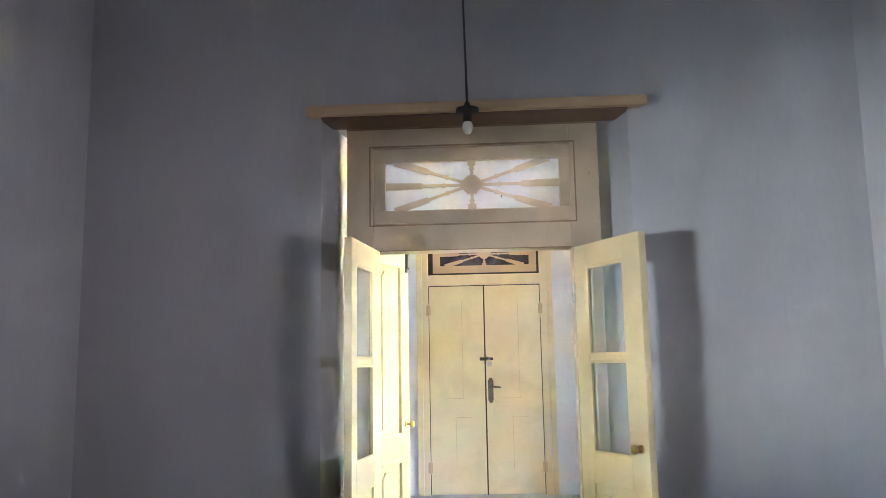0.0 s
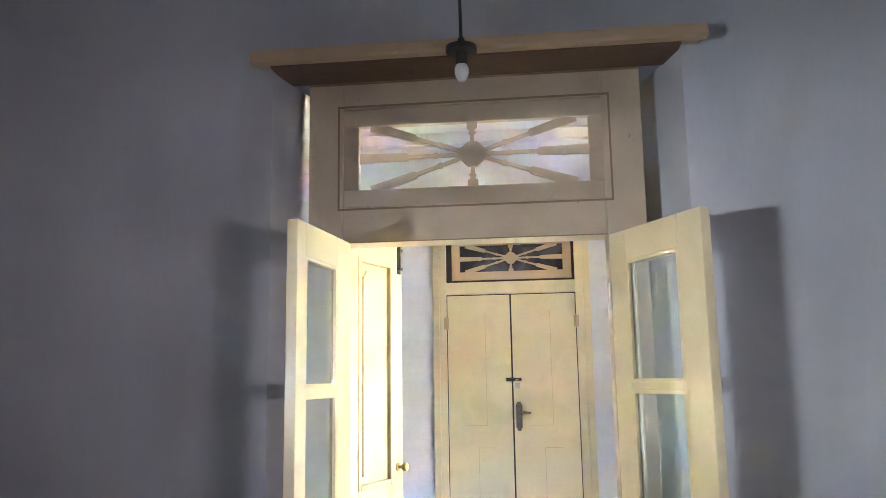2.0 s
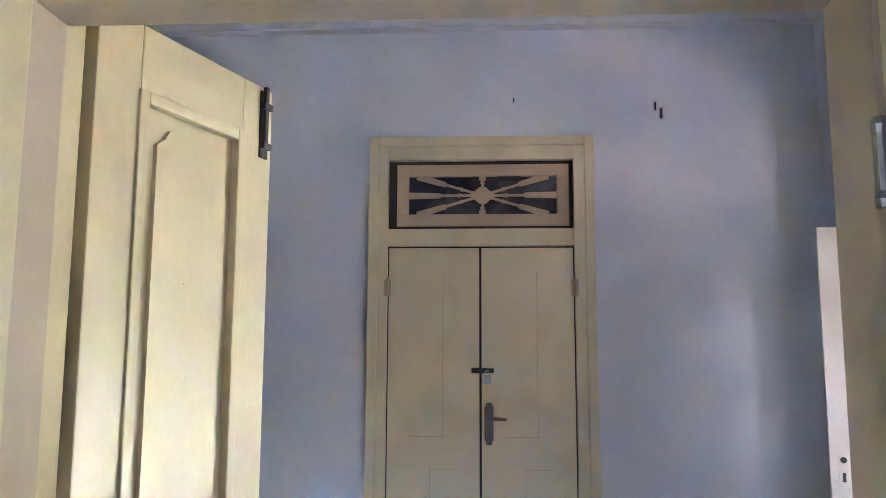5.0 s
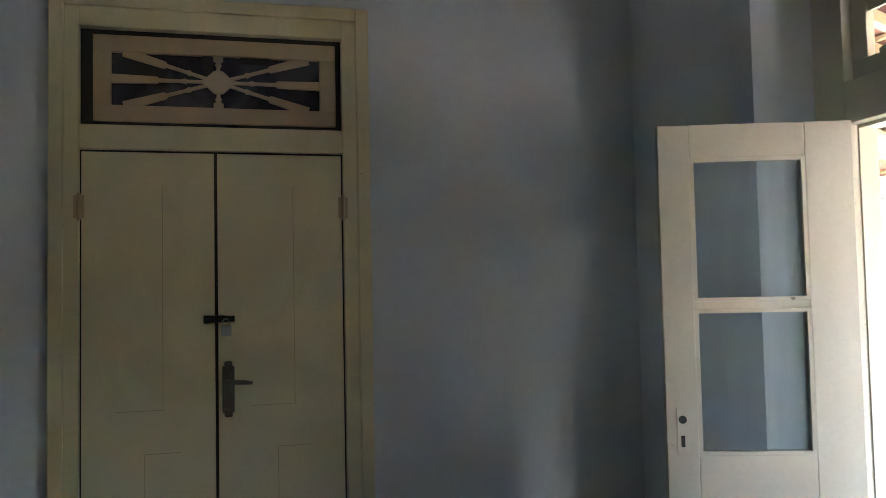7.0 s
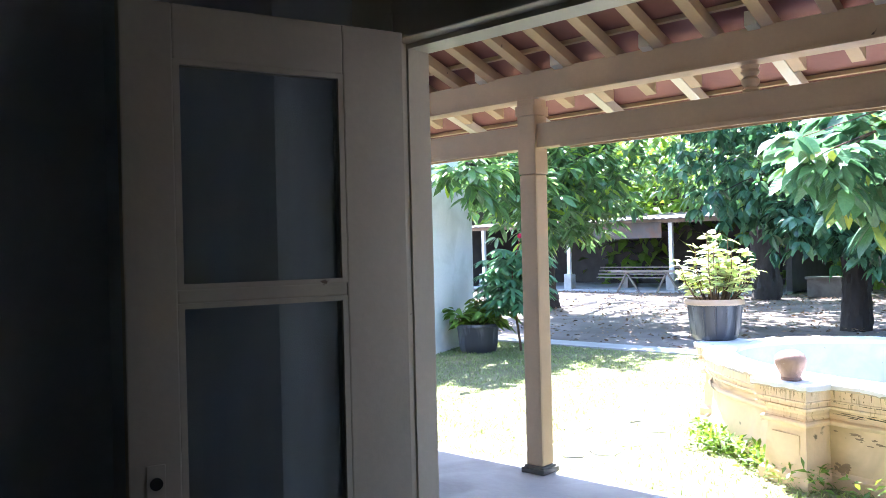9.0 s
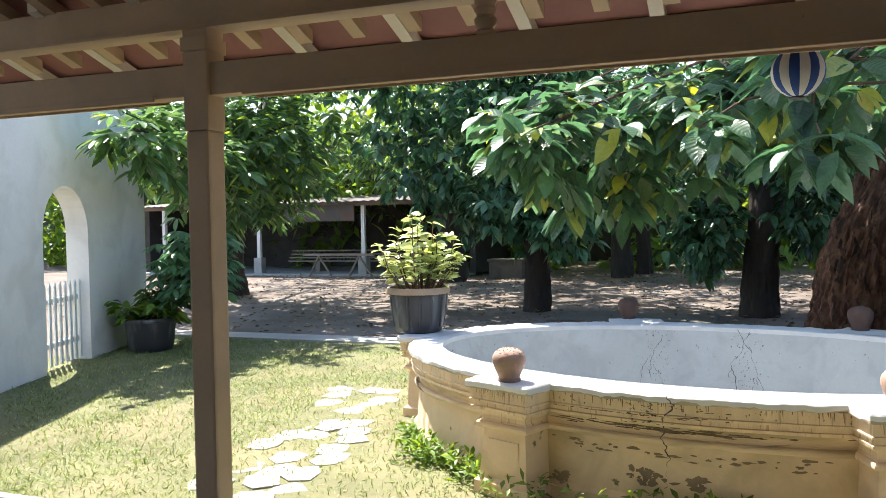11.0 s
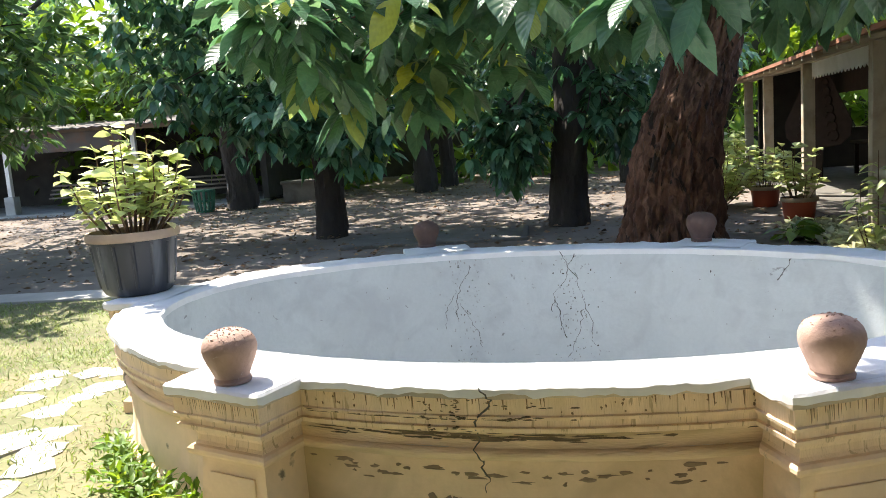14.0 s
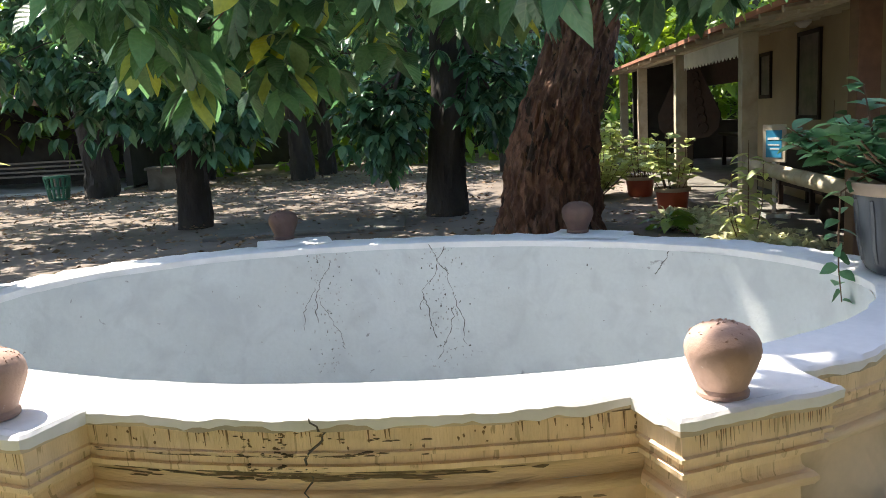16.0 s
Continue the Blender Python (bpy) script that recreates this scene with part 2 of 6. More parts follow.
M_CLAY = shader("terracotta", (0.43, 0.285, 0.225), 0.85, 0.2, 8, 60, 0.4, tint=(0.28, 0.17, 0.12), tint_scale=6, tint_amount=0.6, spots=(0.50, 0.40, 0.33), spot_scale=30, spot_cut=0.69)
M_BLACKPOT = shader("black_plastic_pot", (0.04, 0.045, 0.055), 0.5, 0.3, 4, 40, 0.1, tint=(0.26, 0.28, 0.30), tint_scale=5, tint_amount=0.5, stretch=(1, 1, 0.25))
M_REDPOT = shader("red_plastic_pot", (0.38, 0.07, 0.03), 0.45, 0.15, 4, 40, 0.05)
M_RIMPOT = shader("brown_pot_rim", (0.38, 0.28, 0.20), 0.6, 0.2, 5, 40, 0.1)
M_SOIL = shader("earth", (0.155, 0.125, 0.10), 0.95, 0.25, 1.2, 20, 0.3, tint=(0.23, 0.195, 0.165), tint_scale=0.5, tint_amount=0.8, spots=(0.07, 0.05, 0.035), spot_scale=5, spot_cut=0.66)
M_LAWNSOIL = shader("lawn_earth", (0.17, 0.17, 0.08), 0.95, 0.3, 1.5, 20, 0.6, tint=(0.26, 0.21, 0.12), tint_scale=0.8, tint_amount=0.7)
M_STONE = shader("pale_flagstone", (0.44, 0.43, 0.39), 0.85, 0.2, 2, 25, 0.4, random_by="object", island=0.15)
M_BARK = shader("red_brown_bark", (0.115, 0.055, 0.036), 0.95, 0.6, 7, 22, 1.0, bump_deep=0.05, tint=(0.23, 0.125, 0.08), tint_scale=9, tint_amount=0.75, spots=(0.03, 0.018, 0.012), spot_scale=6, spot_cut=0.60, stretch=(1, 1, 0.5))
M_DARKBARK = shader("dark_bark", (0.05, 0.042, 0.036), 0.95, 0.4, 3, 18, 1.0, bump_deep=0.04, stretch=(1, 1, 0.35))
M_TWIG = shader("brown_twig", (0.16, 0.10, 0.06), 0.9, 0.3, 6, 40, 0.4)
M_RUST = shader("weathered_tin", (0.10, 0.09, 0.085), 0.7, 0.3, 2, 20, 0.3, tint=(0.14, 0.075, 0.05), tint_scale=2.0, tint_amount=0.8)
# near black: shade inside shed, wing and closed room is put into this colour
M_SHEDDARK = shader("shade_dark_boards", (0.05, 0.045, 0.04), 0.9, 0.3, 3, 30, 0.2)
M_WINGWALL = shader("yellow_wing_wall", (0.36, 0.29, 0.18), 0.85, 0.14, 1.5, 25, 0.15, tint=(0.30, 0.25, 0.16), tint_scale=1.2, tint_amount=0.6)
M_BAMBOO = shader("pale_painted_log", (0.50, 0.44, 0.33), 0.7, 0.15, 3, 30, 0.2, tint=(0.32, 0.24, 0.15), tint_scale=4, tint_amount=0.6)
M_BLUE = shader("blue_cloth", (0.03, 0.09, 0.34), 0.8, 0.15, 8, 60, 0.1)
M_WHITE = shader("white_cloth", (0.75, 0.75, 0.73), 0.8, 0.08, 8, 60, 0.1)
M_SIGNBLUE = shader("blue_printed_card", (0.03, 0.28, 0.50), 0.5, 0.08, 6, 50, 0)
M_FRAMEDARK = shader("dark_carved_wood", (0.03, 0.019, 0.014), 0.7, 0.3, 6, 50, 0.3, spec=0.2)
M_PICTURE = shader("faded_dark_print", (0.12, 0.10, 0.085), 0.4, 0.6, 5, 30, 0)
M_ENAMEL = shader("white_enamel", (0.75, 0.73, 0.68), 0.25, 0.05, 5, 40, 0)
M_GREENPLASTIC = shader("green_plastic", (0.03, 0.16, 0.10), 0.5, 0.2, 5, 40, 0)
M_WOODWORN = shader("grey_worn_wood", (0.25, 0.21, 0.17), 0.85, 0.3, 2, 40, 0.3, stretch=(1, 1, 1))
M_DRYLEAF = shader("dry_fallen_leaves", (0.22, 0.14, 0.08), 0.8, 0.3, 3, 30, 0, random_by="island", island=0.6)
M_GRASS = leaf_shader("lawn_grass", (0.19, 0.26, 0.09), (0.44, 0.45, 0.24), 0.6, 0.3, 0.4)
M_MANGO = leaf_shader("mango_leaves", (0.10, 0.20, 0.075), (0.34, 0.50, 0.08), 0.30, 0.36, 0.45)
M_DENSE = leaf_shader("dark_oval_leaves", (0.075, 0.165, 0.09), (0.17, 0.31, 0.15), 0.24, 0.26, 0.5)
M_BIGLEAF = leaf_shader("broad_hanging_leaves", (0.075, 0.155, 0.085), (0.42, 0.46, 0.07), 0.30, 0.40, veins=9)
M_PALELEAF = leaf_shader("pale_green_leaves", (0.42, 0.50, 0.22), (0.58, 0.58, 0.30), 0.5, 0.3)
M_STRIPED = leaf_shader("cream_striped_leaves", (0.46, 0.48, 0.30), (0.70, 0.68, 0.50), 0.5, 0.3)
M_MIDLEAF = leaf_shader("mid_green_leaves", (0.11, 0.235, 0.125), (0.20, 0.34, 0.14), 0.45, 0.3)
M_FARLEAF = leaf_shader("far_bright_leaves", (0.12, 0.22, 0.04), (0.30, 0.40, 0.08), 0.5, 0.4)
M_GLASS = glass_shader("window_glass", (0.86, 0.92, 0.93), 0.06)
M_DIRTYGLASS = shader("dusty_dark_glass", (0.035, 0.03, 0.04), 0.18, 0.3, 6, 40, 0.02, tint=(0.12, 0.11, 0.12), tint_scale=5, tint_amount=0.6)

# ---- building helpers ----
def box(bm, x0, x1, y0, y1, z0, z1, bevel=0.0):
    made = bmesh.ops.create_cube(bm, size=1.0, matrix=Matrix.LocRotScale(((x0 + x1) / 2, (y0 + y1) / 2, (z0 + z1) / 2), None, (abs(x1 - x0), abs(y1 - y0), abs(z1 - z0))))
    if bevel:
        edges = {e for v in made["verts"] for e in v.link_edges}
        bmesh.ops.bevel(bm, geom=list(edges), offset=bevel, segments=2, affect="EDGES", profile=0.6)
    return made["verts"]


def boxes(*rows, bevel=0.0):
    bm = bmesh.new()
    for r in rows:
        box(bm, *r, bevel=bevel)
    return bm


def prism(bm, outline, y0, y1):
    """A plate with an x-z outline, from y0 to y1."""
    a = [bm.verts.new((x, y0, z)) for x, z in outline]
    b = [bm.verts.new((x, y1, z)) for x, z in outline]
    bm.faces.new(a)
    bm.faces.new(b[::-1])
    n = len(a)
    for i in range(n):
        bm.faces.new((a[i], b[i], b[(i + 1) % n], a[(i + 1) % n]))


def lathe(bm, profile, seg=24, cx=0.0, cy=0.0, wobble=0.0):
    """Turns (radius, z) rows round the z axis."""
    rings = []
    for r, z in profile:
        ring = []
        for i in range(seg):
            a = 2 * math.pi * i / seg
            k = 1 + wobble * noise.noise((math.cos(a) * 2, math.sin(a) * 2, z * 9))
            ring.append(bm.verts.new((cx + r * k * math.cos(a), cy + r * k * math.sin(a), z)))
        rings.append(ring)
    for p, q in zip(rings, rings[1:]):
        for i in range(seg):
            bm.faces.new((p[i], p[(i + 1) % seg], q[(i + 1) % seg], q[i]))
    bm.faces.new(rings[0][::-1])
    bm.faces.new(rings[-1])


def tube(bm, points, radii, seg=8, rough=0.0):
    """A tapered tube through points."""
    pts = [Vector(p) for p in points]
    rings = []
    for i, p in enumerate(pts):
        d = (pts[min(i + 1, len(pts) - 1)] - pts[max(i - 1, 0)]).normalized()
        s = d.cross(Vector((0.31, 0.95, 0.05))).normalized()
        u = s.cross(d)
        ring = []
        for k in range(seg):
            a = 2 * math.pi * k / seg
            w = 1 + rough * noise.noise(p * 2.2 + Vector((math.cos(a), math.sin(a), 0)) * 1.3) + 0.5 * rough * noise.noise(p * 7 + Vector((math.cos(a), math.sin(a), 0)) * 3)
            ring.append(bm.verts.new(p + (s * math.cos(a) + u * math.sin(a)) * radii[i] * w))
        rings.append(ring)
    for p, q in zip(rings, rings[1:]):
        for k in range(seg):
            bm.faces.new((p[k], p[(k + 1) % seg], q[(k + 1) % seg], q[k]))
    bm.faces.new(rings[0][::-1])
    bm.faces.new(rings[-1])


def mesh_of(name, bm, material, smooth=False):
    bmesh.ops.recalc_face_normals(bm, faces=bm.faces[:])
    me = bpy.data.meshes.new(name)
    bm.to_mesh(me)
    bm.free()
    me.materials.append(material)
    if smooth:
        me.shade_smooth()
        me.set_sharp_from_angle(angle=radians(40))
    return me


def part(name, bm, material, parent, label="", smooth=False, m=None):
    ob = new(name, mesh_of(name, bm, material, smooth))
    ob.parent = parent
    if m is not None:
        ob.matrix_basis = m
    return tagged(ob, label)


def structure(name, bm, material, label, category, smooth=False):
    return tagged(new(name, mesh_of(name, bm, material, smooth)), label, category, kind="structure")


def thing(name, m, label, category, group="", kind=""):
    ob = new(name)
    ob.empty_display_size = 0.1
    ob.matrix_basis = m
    return tagged(ob, label, category, group, kind)


LEAF = {  # half-width at steps along the blade
    "oval": [0.0, 0.20, 0.29, 0.275, 0.165, 0.0],
    "lance": [0.0, 0.11, 0.16, 0.13, 0.0],
    "round": [0.0, 0.33, 0.40, 0.26, 0.0],
    "big": [0.015, 0.12, 0.21, 0.26, 0.275, 0.26, 0.205, 0.105, 0.0],
    "blade": [0.045, 0.04, 0.0],
    "far": [0.0, 0.27, 0.0],
    "farlance": [0.0, 0.15, 0.0],
}


def leaves(name, spots, dirs, sizes, material, parent=None, form="oval", droop=0.25, fold=0.25, seed=1, steps=None):
    """Many leaves in one mesh: each a folded, drooping blade with a midrib."""
    rng = np.random.default_rng(seed)
    spots, dirs, sizes = np.asarray(spots, float), np.asarray(dirs, float), np.asarray(sizes, float)
    n = len(spots)
    d = dirs / np.linalg.norm(dirs, axis=1)[:, None]
    up = np.tile((0.0, 0.0, 1.0), (n, 1)) + rng.normal(0, 0.35, (n, 3))
    s = np.cross(d, up)
    s /= np.linalg.norm(s, axis=1)[:, None] + 1e-9
    u = np.cross(s, d)
    half = LEAF[form]
    k = len(half)
    verts = np.zeros((n, 3 * k, 3))
    for i, h in enumerate(half):
        f = i / (k - 1)
        mid = spots + d * (sizes * f)[:, None]
        mid[:, 2] -= droop * sizes * f * f
        for j, side in enumerate((-1, 0, 1)):
            verts[:, 3 * i + j] = mid + s * (side * h * sizes)[:, None] + u * (abs(side) * fold * h * sizes)[:, None]
    faces = []
    for i in range(k - 1):
        for j in range(2):
            a = 3 * i + j
            faces.append((a, a + 1, a + 4, a + 3))
    faces = np.array(faces)
    allf = (faces[None] + (np.arange(n) * 3 * k)[:, None, None]).reshape(-1, 4)
    me = bpy.data.meshes.new(name)
    me.vertices.add(n * 3 * k)
    me.vertices.foreach_set("co", verts.reshape(-1))
    nf = len(allf)
    me.loops.add(nf * 4)
    me.loops.foreach_set("vertex_index", allf.reshape(-1).astype(np.int32))
    me.polygons.add(nf)
    me.polygons.foreach_set("loop_start", np.arange(0, nf * 4, 4, dtype=np.int32))
    flat = allf.reshape(-1) % (3 * k)
    uv = me.uv_layers.new(name="blade")
    uv.data.foreach_set("uv", np.c_[(flat % 3) / 2.0, (flat // 3) / (k - 1.0)].astype(np.float32).reshape(-1))
    me.update(calc_edges=True)
    me.materials.append(material)
    me.shade_smooth()
    ob = new(name, me)
    ob.parent = parent
    return ob

# ---- the house: front room, hall and veranda ----
Y_A0, Y_A1 = 4.96, 5.50          # dividing wall with the glazed door
Y_FAR = 9.11                     # hall's end wall
X_W, X_IN, X_OUT = -1.40, 2.80, 3.16   # side wall, garden wall inside and outside
Z_ROOM, Z_TOP = -0.10, 3.50
structure("floor_room", boxes((X_W - 0.3, X_OUT, -2.0, Y_A1 - 0.08, -0.4, Z_ROOM)), M_FLOOR, "dull grey tiled floor of the front room", "floor")
structure("floor_hall", boxes((-2.6, X_OUT, Y_A1 - 0.08, 12.0, -0.4, 0.0)), M_FLOOR, "dull grey tiled floor of the hall", "floor")
structure("ceiling_room", boxes((X_W - 0.3, X_OUT, -2.0, Y_A0 + 0.1, Z_TOP, Z_TOP + 0.12)), M_CEIL, "white boarded ceiling of the front room", "ceiling")
ceil_bm = boxes((-2.6, X_OUT, Y_A0 + 0.1, 12.0, Z_TOP, Z_TOP + 0.12))
for i in range(12):
    box(ceil_bm, -2.6, X_IN, 5.5 + i * 0.32, 5.515 + i * 0.32, Z_TOP - 0.008, Z_TOP)
structure("ceiling_hall", ceil_bm, M_CEIL, "white boarded ceiling of the hall", "ceiling")


def splayed_wall(u0, u1, v0, v1, z0, z1, open_in, open_out, z_in, z_out, swap=False):
    """A wall from u0 to u1 and v0 to v1 thick, with an opening that narrows from open_in at v0 to open_out at v1."""
    bm = bmesh.new()

    def quad(*p):
        bm.faces.new([bm.verts.new((b, a, c) if swap else (a, b, c)) for a, b, c in p])

    (a0, a1), (b0, b1) = open_in, open_out
    for v, (o0, o1), zt in ((v0, open_in, z_in), (v1, open_out, z_out)):
        quad((u0, v, z0), (o0, v, z0), (o0, v, z1), (u0, v, z1))
        quad((o1, v, z0), (u1, v, z0), (u1, v, z1), (o1, v, z1))
        quad((o0, v, zt), (o1, v, zt), (o1, v, z1), (o0, v, z1))
    quad((a0, v0, z0), (b0, v1, z0), (b0, v1, z_out), (a0, v0, z_in))
    quad((a1, v0, z0), (b1, v1, z0), (b1, v1, z_out), (a1, v0, z_in))
    quad((a0, v0, z_in), (a1, v0, z_in), (b1, v1, z_out), (b0, v1, z_out))
    for u in (u0, u1):
        quad((u, v0, z0), (u, v1, z0), (u, v1, z1), (u, v0, z1))
    quad((u0, v0, z1), (u1, v0, z1), (u1, v1, z1), (u0, v1, z1))
    bmesh.ops.remove_doubles(bm, verts=bm.verts[:], dist=0.0005)
    return bm


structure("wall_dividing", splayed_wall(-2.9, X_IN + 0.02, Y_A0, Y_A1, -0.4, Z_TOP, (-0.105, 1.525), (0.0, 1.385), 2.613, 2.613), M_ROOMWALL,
          "stained blue-grey distempered wall, darkened in tone, with a deep door recess", "wall")
structure("wall_garden", splayed_wall(4.5, 12.0, X_IN, X_OUT, -0.4, 3.9, (6.12, 8.10), (6.32, 7.94), 2.84, 2.84, swap=True), M_WALL,
          "thick blue-grey outer wall with a splayed door opening", "wall")
structure("wall_far", splayed_wall(-2.6, X_IN + 0.02, Y_FAR, Y_FAR + 0.3, -0.4, Z_TOP, (0.03, 1.40), (0.03, 1.40), 2.79, 2.79), M_WALL, "blue-grey wall round the locked double door", "wall")
# two small windows, one in each side wall, rake the dividing wall
WIN_L, WIN_R = (1.1, 2.1, 1.26, 1.5), (1.65, 2.5, 1.26, 1.46)


def pierced(x0, x1, y0, y1, hole):
    h0, h1, k0, k1 = hole
    return boxes((x0, x1, y0, h0, -0.4, Z_TOP), (x0, x1, h1, y1, -0.4, Z_TOP), (x0, x1, h0, h1, -0.4, k0), (x0, x1, h0, h1, k1, Z_TOP))


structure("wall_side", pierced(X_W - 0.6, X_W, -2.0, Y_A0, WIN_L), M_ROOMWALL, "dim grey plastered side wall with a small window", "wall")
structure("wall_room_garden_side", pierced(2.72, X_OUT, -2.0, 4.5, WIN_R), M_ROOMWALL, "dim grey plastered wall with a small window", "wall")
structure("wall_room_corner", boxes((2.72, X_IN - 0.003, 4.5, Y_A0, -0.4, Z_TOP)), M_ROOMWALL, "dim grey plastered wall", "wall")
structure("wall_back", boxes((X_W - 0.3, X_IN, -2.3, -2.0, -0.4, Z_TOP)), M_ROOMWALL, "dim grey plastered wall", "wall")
structure("wall_hall_side", boxes((-2.9, -2.6, Y_A1, 12.0, -0.4, Z_TOP)), M_WALL, "blue-grey plastered wall", "wall")
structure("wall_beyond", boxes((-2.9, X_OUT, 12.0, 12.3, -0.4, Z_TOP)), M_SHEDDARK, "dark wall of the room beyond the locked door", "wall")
structure("ledge_hall", boxes((-2.6, X_IN, Y_A1 + 0.0, Y_A1 + 0.02, 2.9, 2.98)), M_CREAM, "cream wooden rail along the hall wall", "trim")


def star_transom(parent, w, h, m, material, glass=None, depth=0.035):
    """A fanlight with a pierced star of paddle-shaped rays round a lozenge; w, h are the sash's outer size."""
    b = 0.075
    part("sash", boxes((0, w, 0, depth, 0, b), (0, w, 0, depth, h - b, h), (0, b, 0, depth, b, h - b), (w - b, w, 0, depth, b, h - b), bevel=0.004), material, parent, m=m)
    cx, cz = w / 2, h / 2
    bm = bmesh.new()
    prism(bm, [(cx - 0.075, cz), (cx - 0.02, cz + 0.052), (cx + 0.02, cz + 0.052), (cx + 0.075, cz), (cx + 0.02, cz - 0.052), (cx - 0.02, cz - 0.052)], 0.006, 0.026)
    part("lozenge", bm, material, parent, m=m)
    ends = [(b, cz), (w - b, cz), (b + 0.06, b), (w - b - 0.06, b), (b + 0.06, h - b), (w - b - 0.06, h - b), (cx, b), (cx, h - b)]
    for ex, ez in ends:
        dx, dz = ex - cx, ez - cz
        far = math.hypot(dx, dz)
        dx, dz = dx / far, dz / far
        bm = bmesh.new()
        upright = abs(dx) < 0.1
        rows = [(0.04, 0.008), (far * 0.30, 0.007), (far * 0.31, 0.013), (far * 0.36, 0.007), (far * 0.56, 0.008), (far * 0.58, 0.016), (far * 1.02, 0.021)]
        if upright:
            rows = [(0.04, 0.008), (far * 0.6, 0.009), (far * 0.65, 0.016), (far * 0.75, 0.008), (far * 0.82, 0.022), (far * 1.02, 0.022)]
        left = [(cx + dx * r - dz * k, cz + dz * r + dx * k) for r, k in rows]
        right = [(cx + dx * r + dz * k, cz + dz * r - dx * k) for r, k in rows]
        prism(bm, left + right[::-1], 0.009, 0.023)
        part("ray", bm, material, parent, m=m)
    if glass:
        part("pane", boxes((b - 0.01, w - b + 0.01, depth * 0.8, depth * 0.8 + 0.004, b - 0.01, h - b + 0.01)), glass, parent, "dusty glass pane", m=m)


def glazed_leaf(name, w, h, m, material, glass, label, z_split=0.70, keyhole=True, s0=0.105, s=0.105):
    """A half-glazed door leaf: hinge at x 0, two panes over a fielded panel."""
    leaf = thing(name, m, label, "door leaf", kind="structure")
    t = 0.04
    zp0, zp1 = z_split, h - 0.12
    zm = (zp0 + zp1) / 2
    for nm, r in (("hinge_stile", (0, s0, 0, t, 0, h)), ("lock_stile", (w - s, w, 0, t, 0, h)), ("top_rail", (s0, w - s, 0, t, h - 0.12, h)),
                  ("lock_rail", (s0, w - s, 0, t, zp0 - 0.15, zp0)), ("bottom_rail", (s0, w - s, 0, t, 0, 0.17)), ("glazing_bar", (s0, w - s, 0.004, t - 0.004, zm - 0.015, zm + 0.015))):
        part(nm, boxes(r, bevel=0.004), material, leaf)
    bead = bmesh.new()
    for a, b in ((zp0, zm - 0.015), (zm + 0.015, zp1)):
        for y0, y1 in ((0.001, 0.012), (t - 0.012, t - 0.001)):
            box(bead, s0, s0 + 0.014, y0, y1, a, b)
            box(bead, w - s - 0.014, w - s, y0, y1, a, b)
            box(bead, s0 + 0.014, w - s - 0.014, y0, y1, a, a + 0.012)
            box(bead, s0 + 0.014, w - s - 0.014, y0, y1, b - 0.012, b)
    part("glazing_bead", bead, material, leaf)
    for a, b in ((zp0, zm - 0.015), (zm + 0.015, zp1)):
        pane = part("pane", boxes((s0, w - s, t / 2 - 0.002, t / 2 + 0.002, a, b)), glass, leaf, "streaked window glass")
        pane.visible_shadow = False
    part("panel", boxes((s0, w - s, 0.012, t - 0.012, 0.17, zp0 - 0.15), (s0 + 0.05, w - s - 0.05, 0.004, t - 0.004, 0.22, zp0 - 0.2), bevel=0.004), material, leaf)
    if keyhole:
        part("lock_plate", boxes((w - 0.075, w - 0.035, -0.003, t + 0.003, 0.86, 1.02), bevel=0.002), material, leaf)
        kb = bmesh.new()
        lathe(kb, [(0.012, -0.006), (0.014, t + 0.006)], 12)
        bmesh.ops.transform(kb, matrix=pose(w - 0.055, 0, 0.98, -90), verts=kb.verts[:])
        part("spindle_hole", kb, M_METAL, leaf, "dark empty handle hole")
        part("keyhole", boxes((w - 0.062, w - 0.048, -0.0045, t + 0.0045, 0.885, 0.925), bevel=0.002), M_METAL, leaf, "dark keyhole")
    for z in (0.25, h - 0.3):
        hb = bmesh.new()
        lathe(hb, [(0.009, z), (0.011, z + 0.01), (0.009, z + 0.02), (0.009, z + 0.09), (0.011, z + 0.1), (0.008, z + 0.11)], 10, -0.008, 0.0)
        part("hinge", hb, M_STEEL, leaf, "painted steel hinge")
    return leaf


def knob(parent, x, y, z, out, material=M_BRASS):
    bm = bmesh.new()
    lathe(bm, [(0.020, 0), (0.020, 0.005), (0.009, 0.007), (0.008, 0.025), (0.017, 0.032), (0.022, 0.042), (0.019, 0.052), (0.008, 0.057)], 18)
    bmesh.ops.transform(bm, matrix=pose(x, y, z, -90 * out), verts=bm.verts[:])
    part("knob", bm, material, parent, "worn brass knob", smooth=True)


# --- door in the dividing wall: frame, fanlight, head board, two glazed leaves towards the room, one panelled leaf towards the hall ---
Y_F = 5.13
door_1 = thing("door_1", pose(0, Y_F, 0), "cream-painted door frame with a pierced star fanlight, leaves open", "door", kind="structure")
part("door_frame", boxes((0.0, 0.148, 0, 0.14, Z_ROOM, 2.605), (1.228, 1.385, 0, 0.14, Z_ROOM, 2.605), (0.148, 1.228, 0, 0.14, 2.49, 2.605), (0.148, 1.228, 0, 0.14, 1.912, 2.062), bevel=0.006), M_OLDCREAM, door_1)
part("fanlight_gap", boxes((0.148, 1.24, 0.05, 0.06, 2.055, 2.063), (0.148, 1.24, 0.05, 0.06, 2.489, 2.497)), M_DARKGAP, door_1, "dark shadow gap")
star_transom(door_1, 1.108, 0.424, pose(0.139, 0.012, 2.0642), M_OLDCREAM)
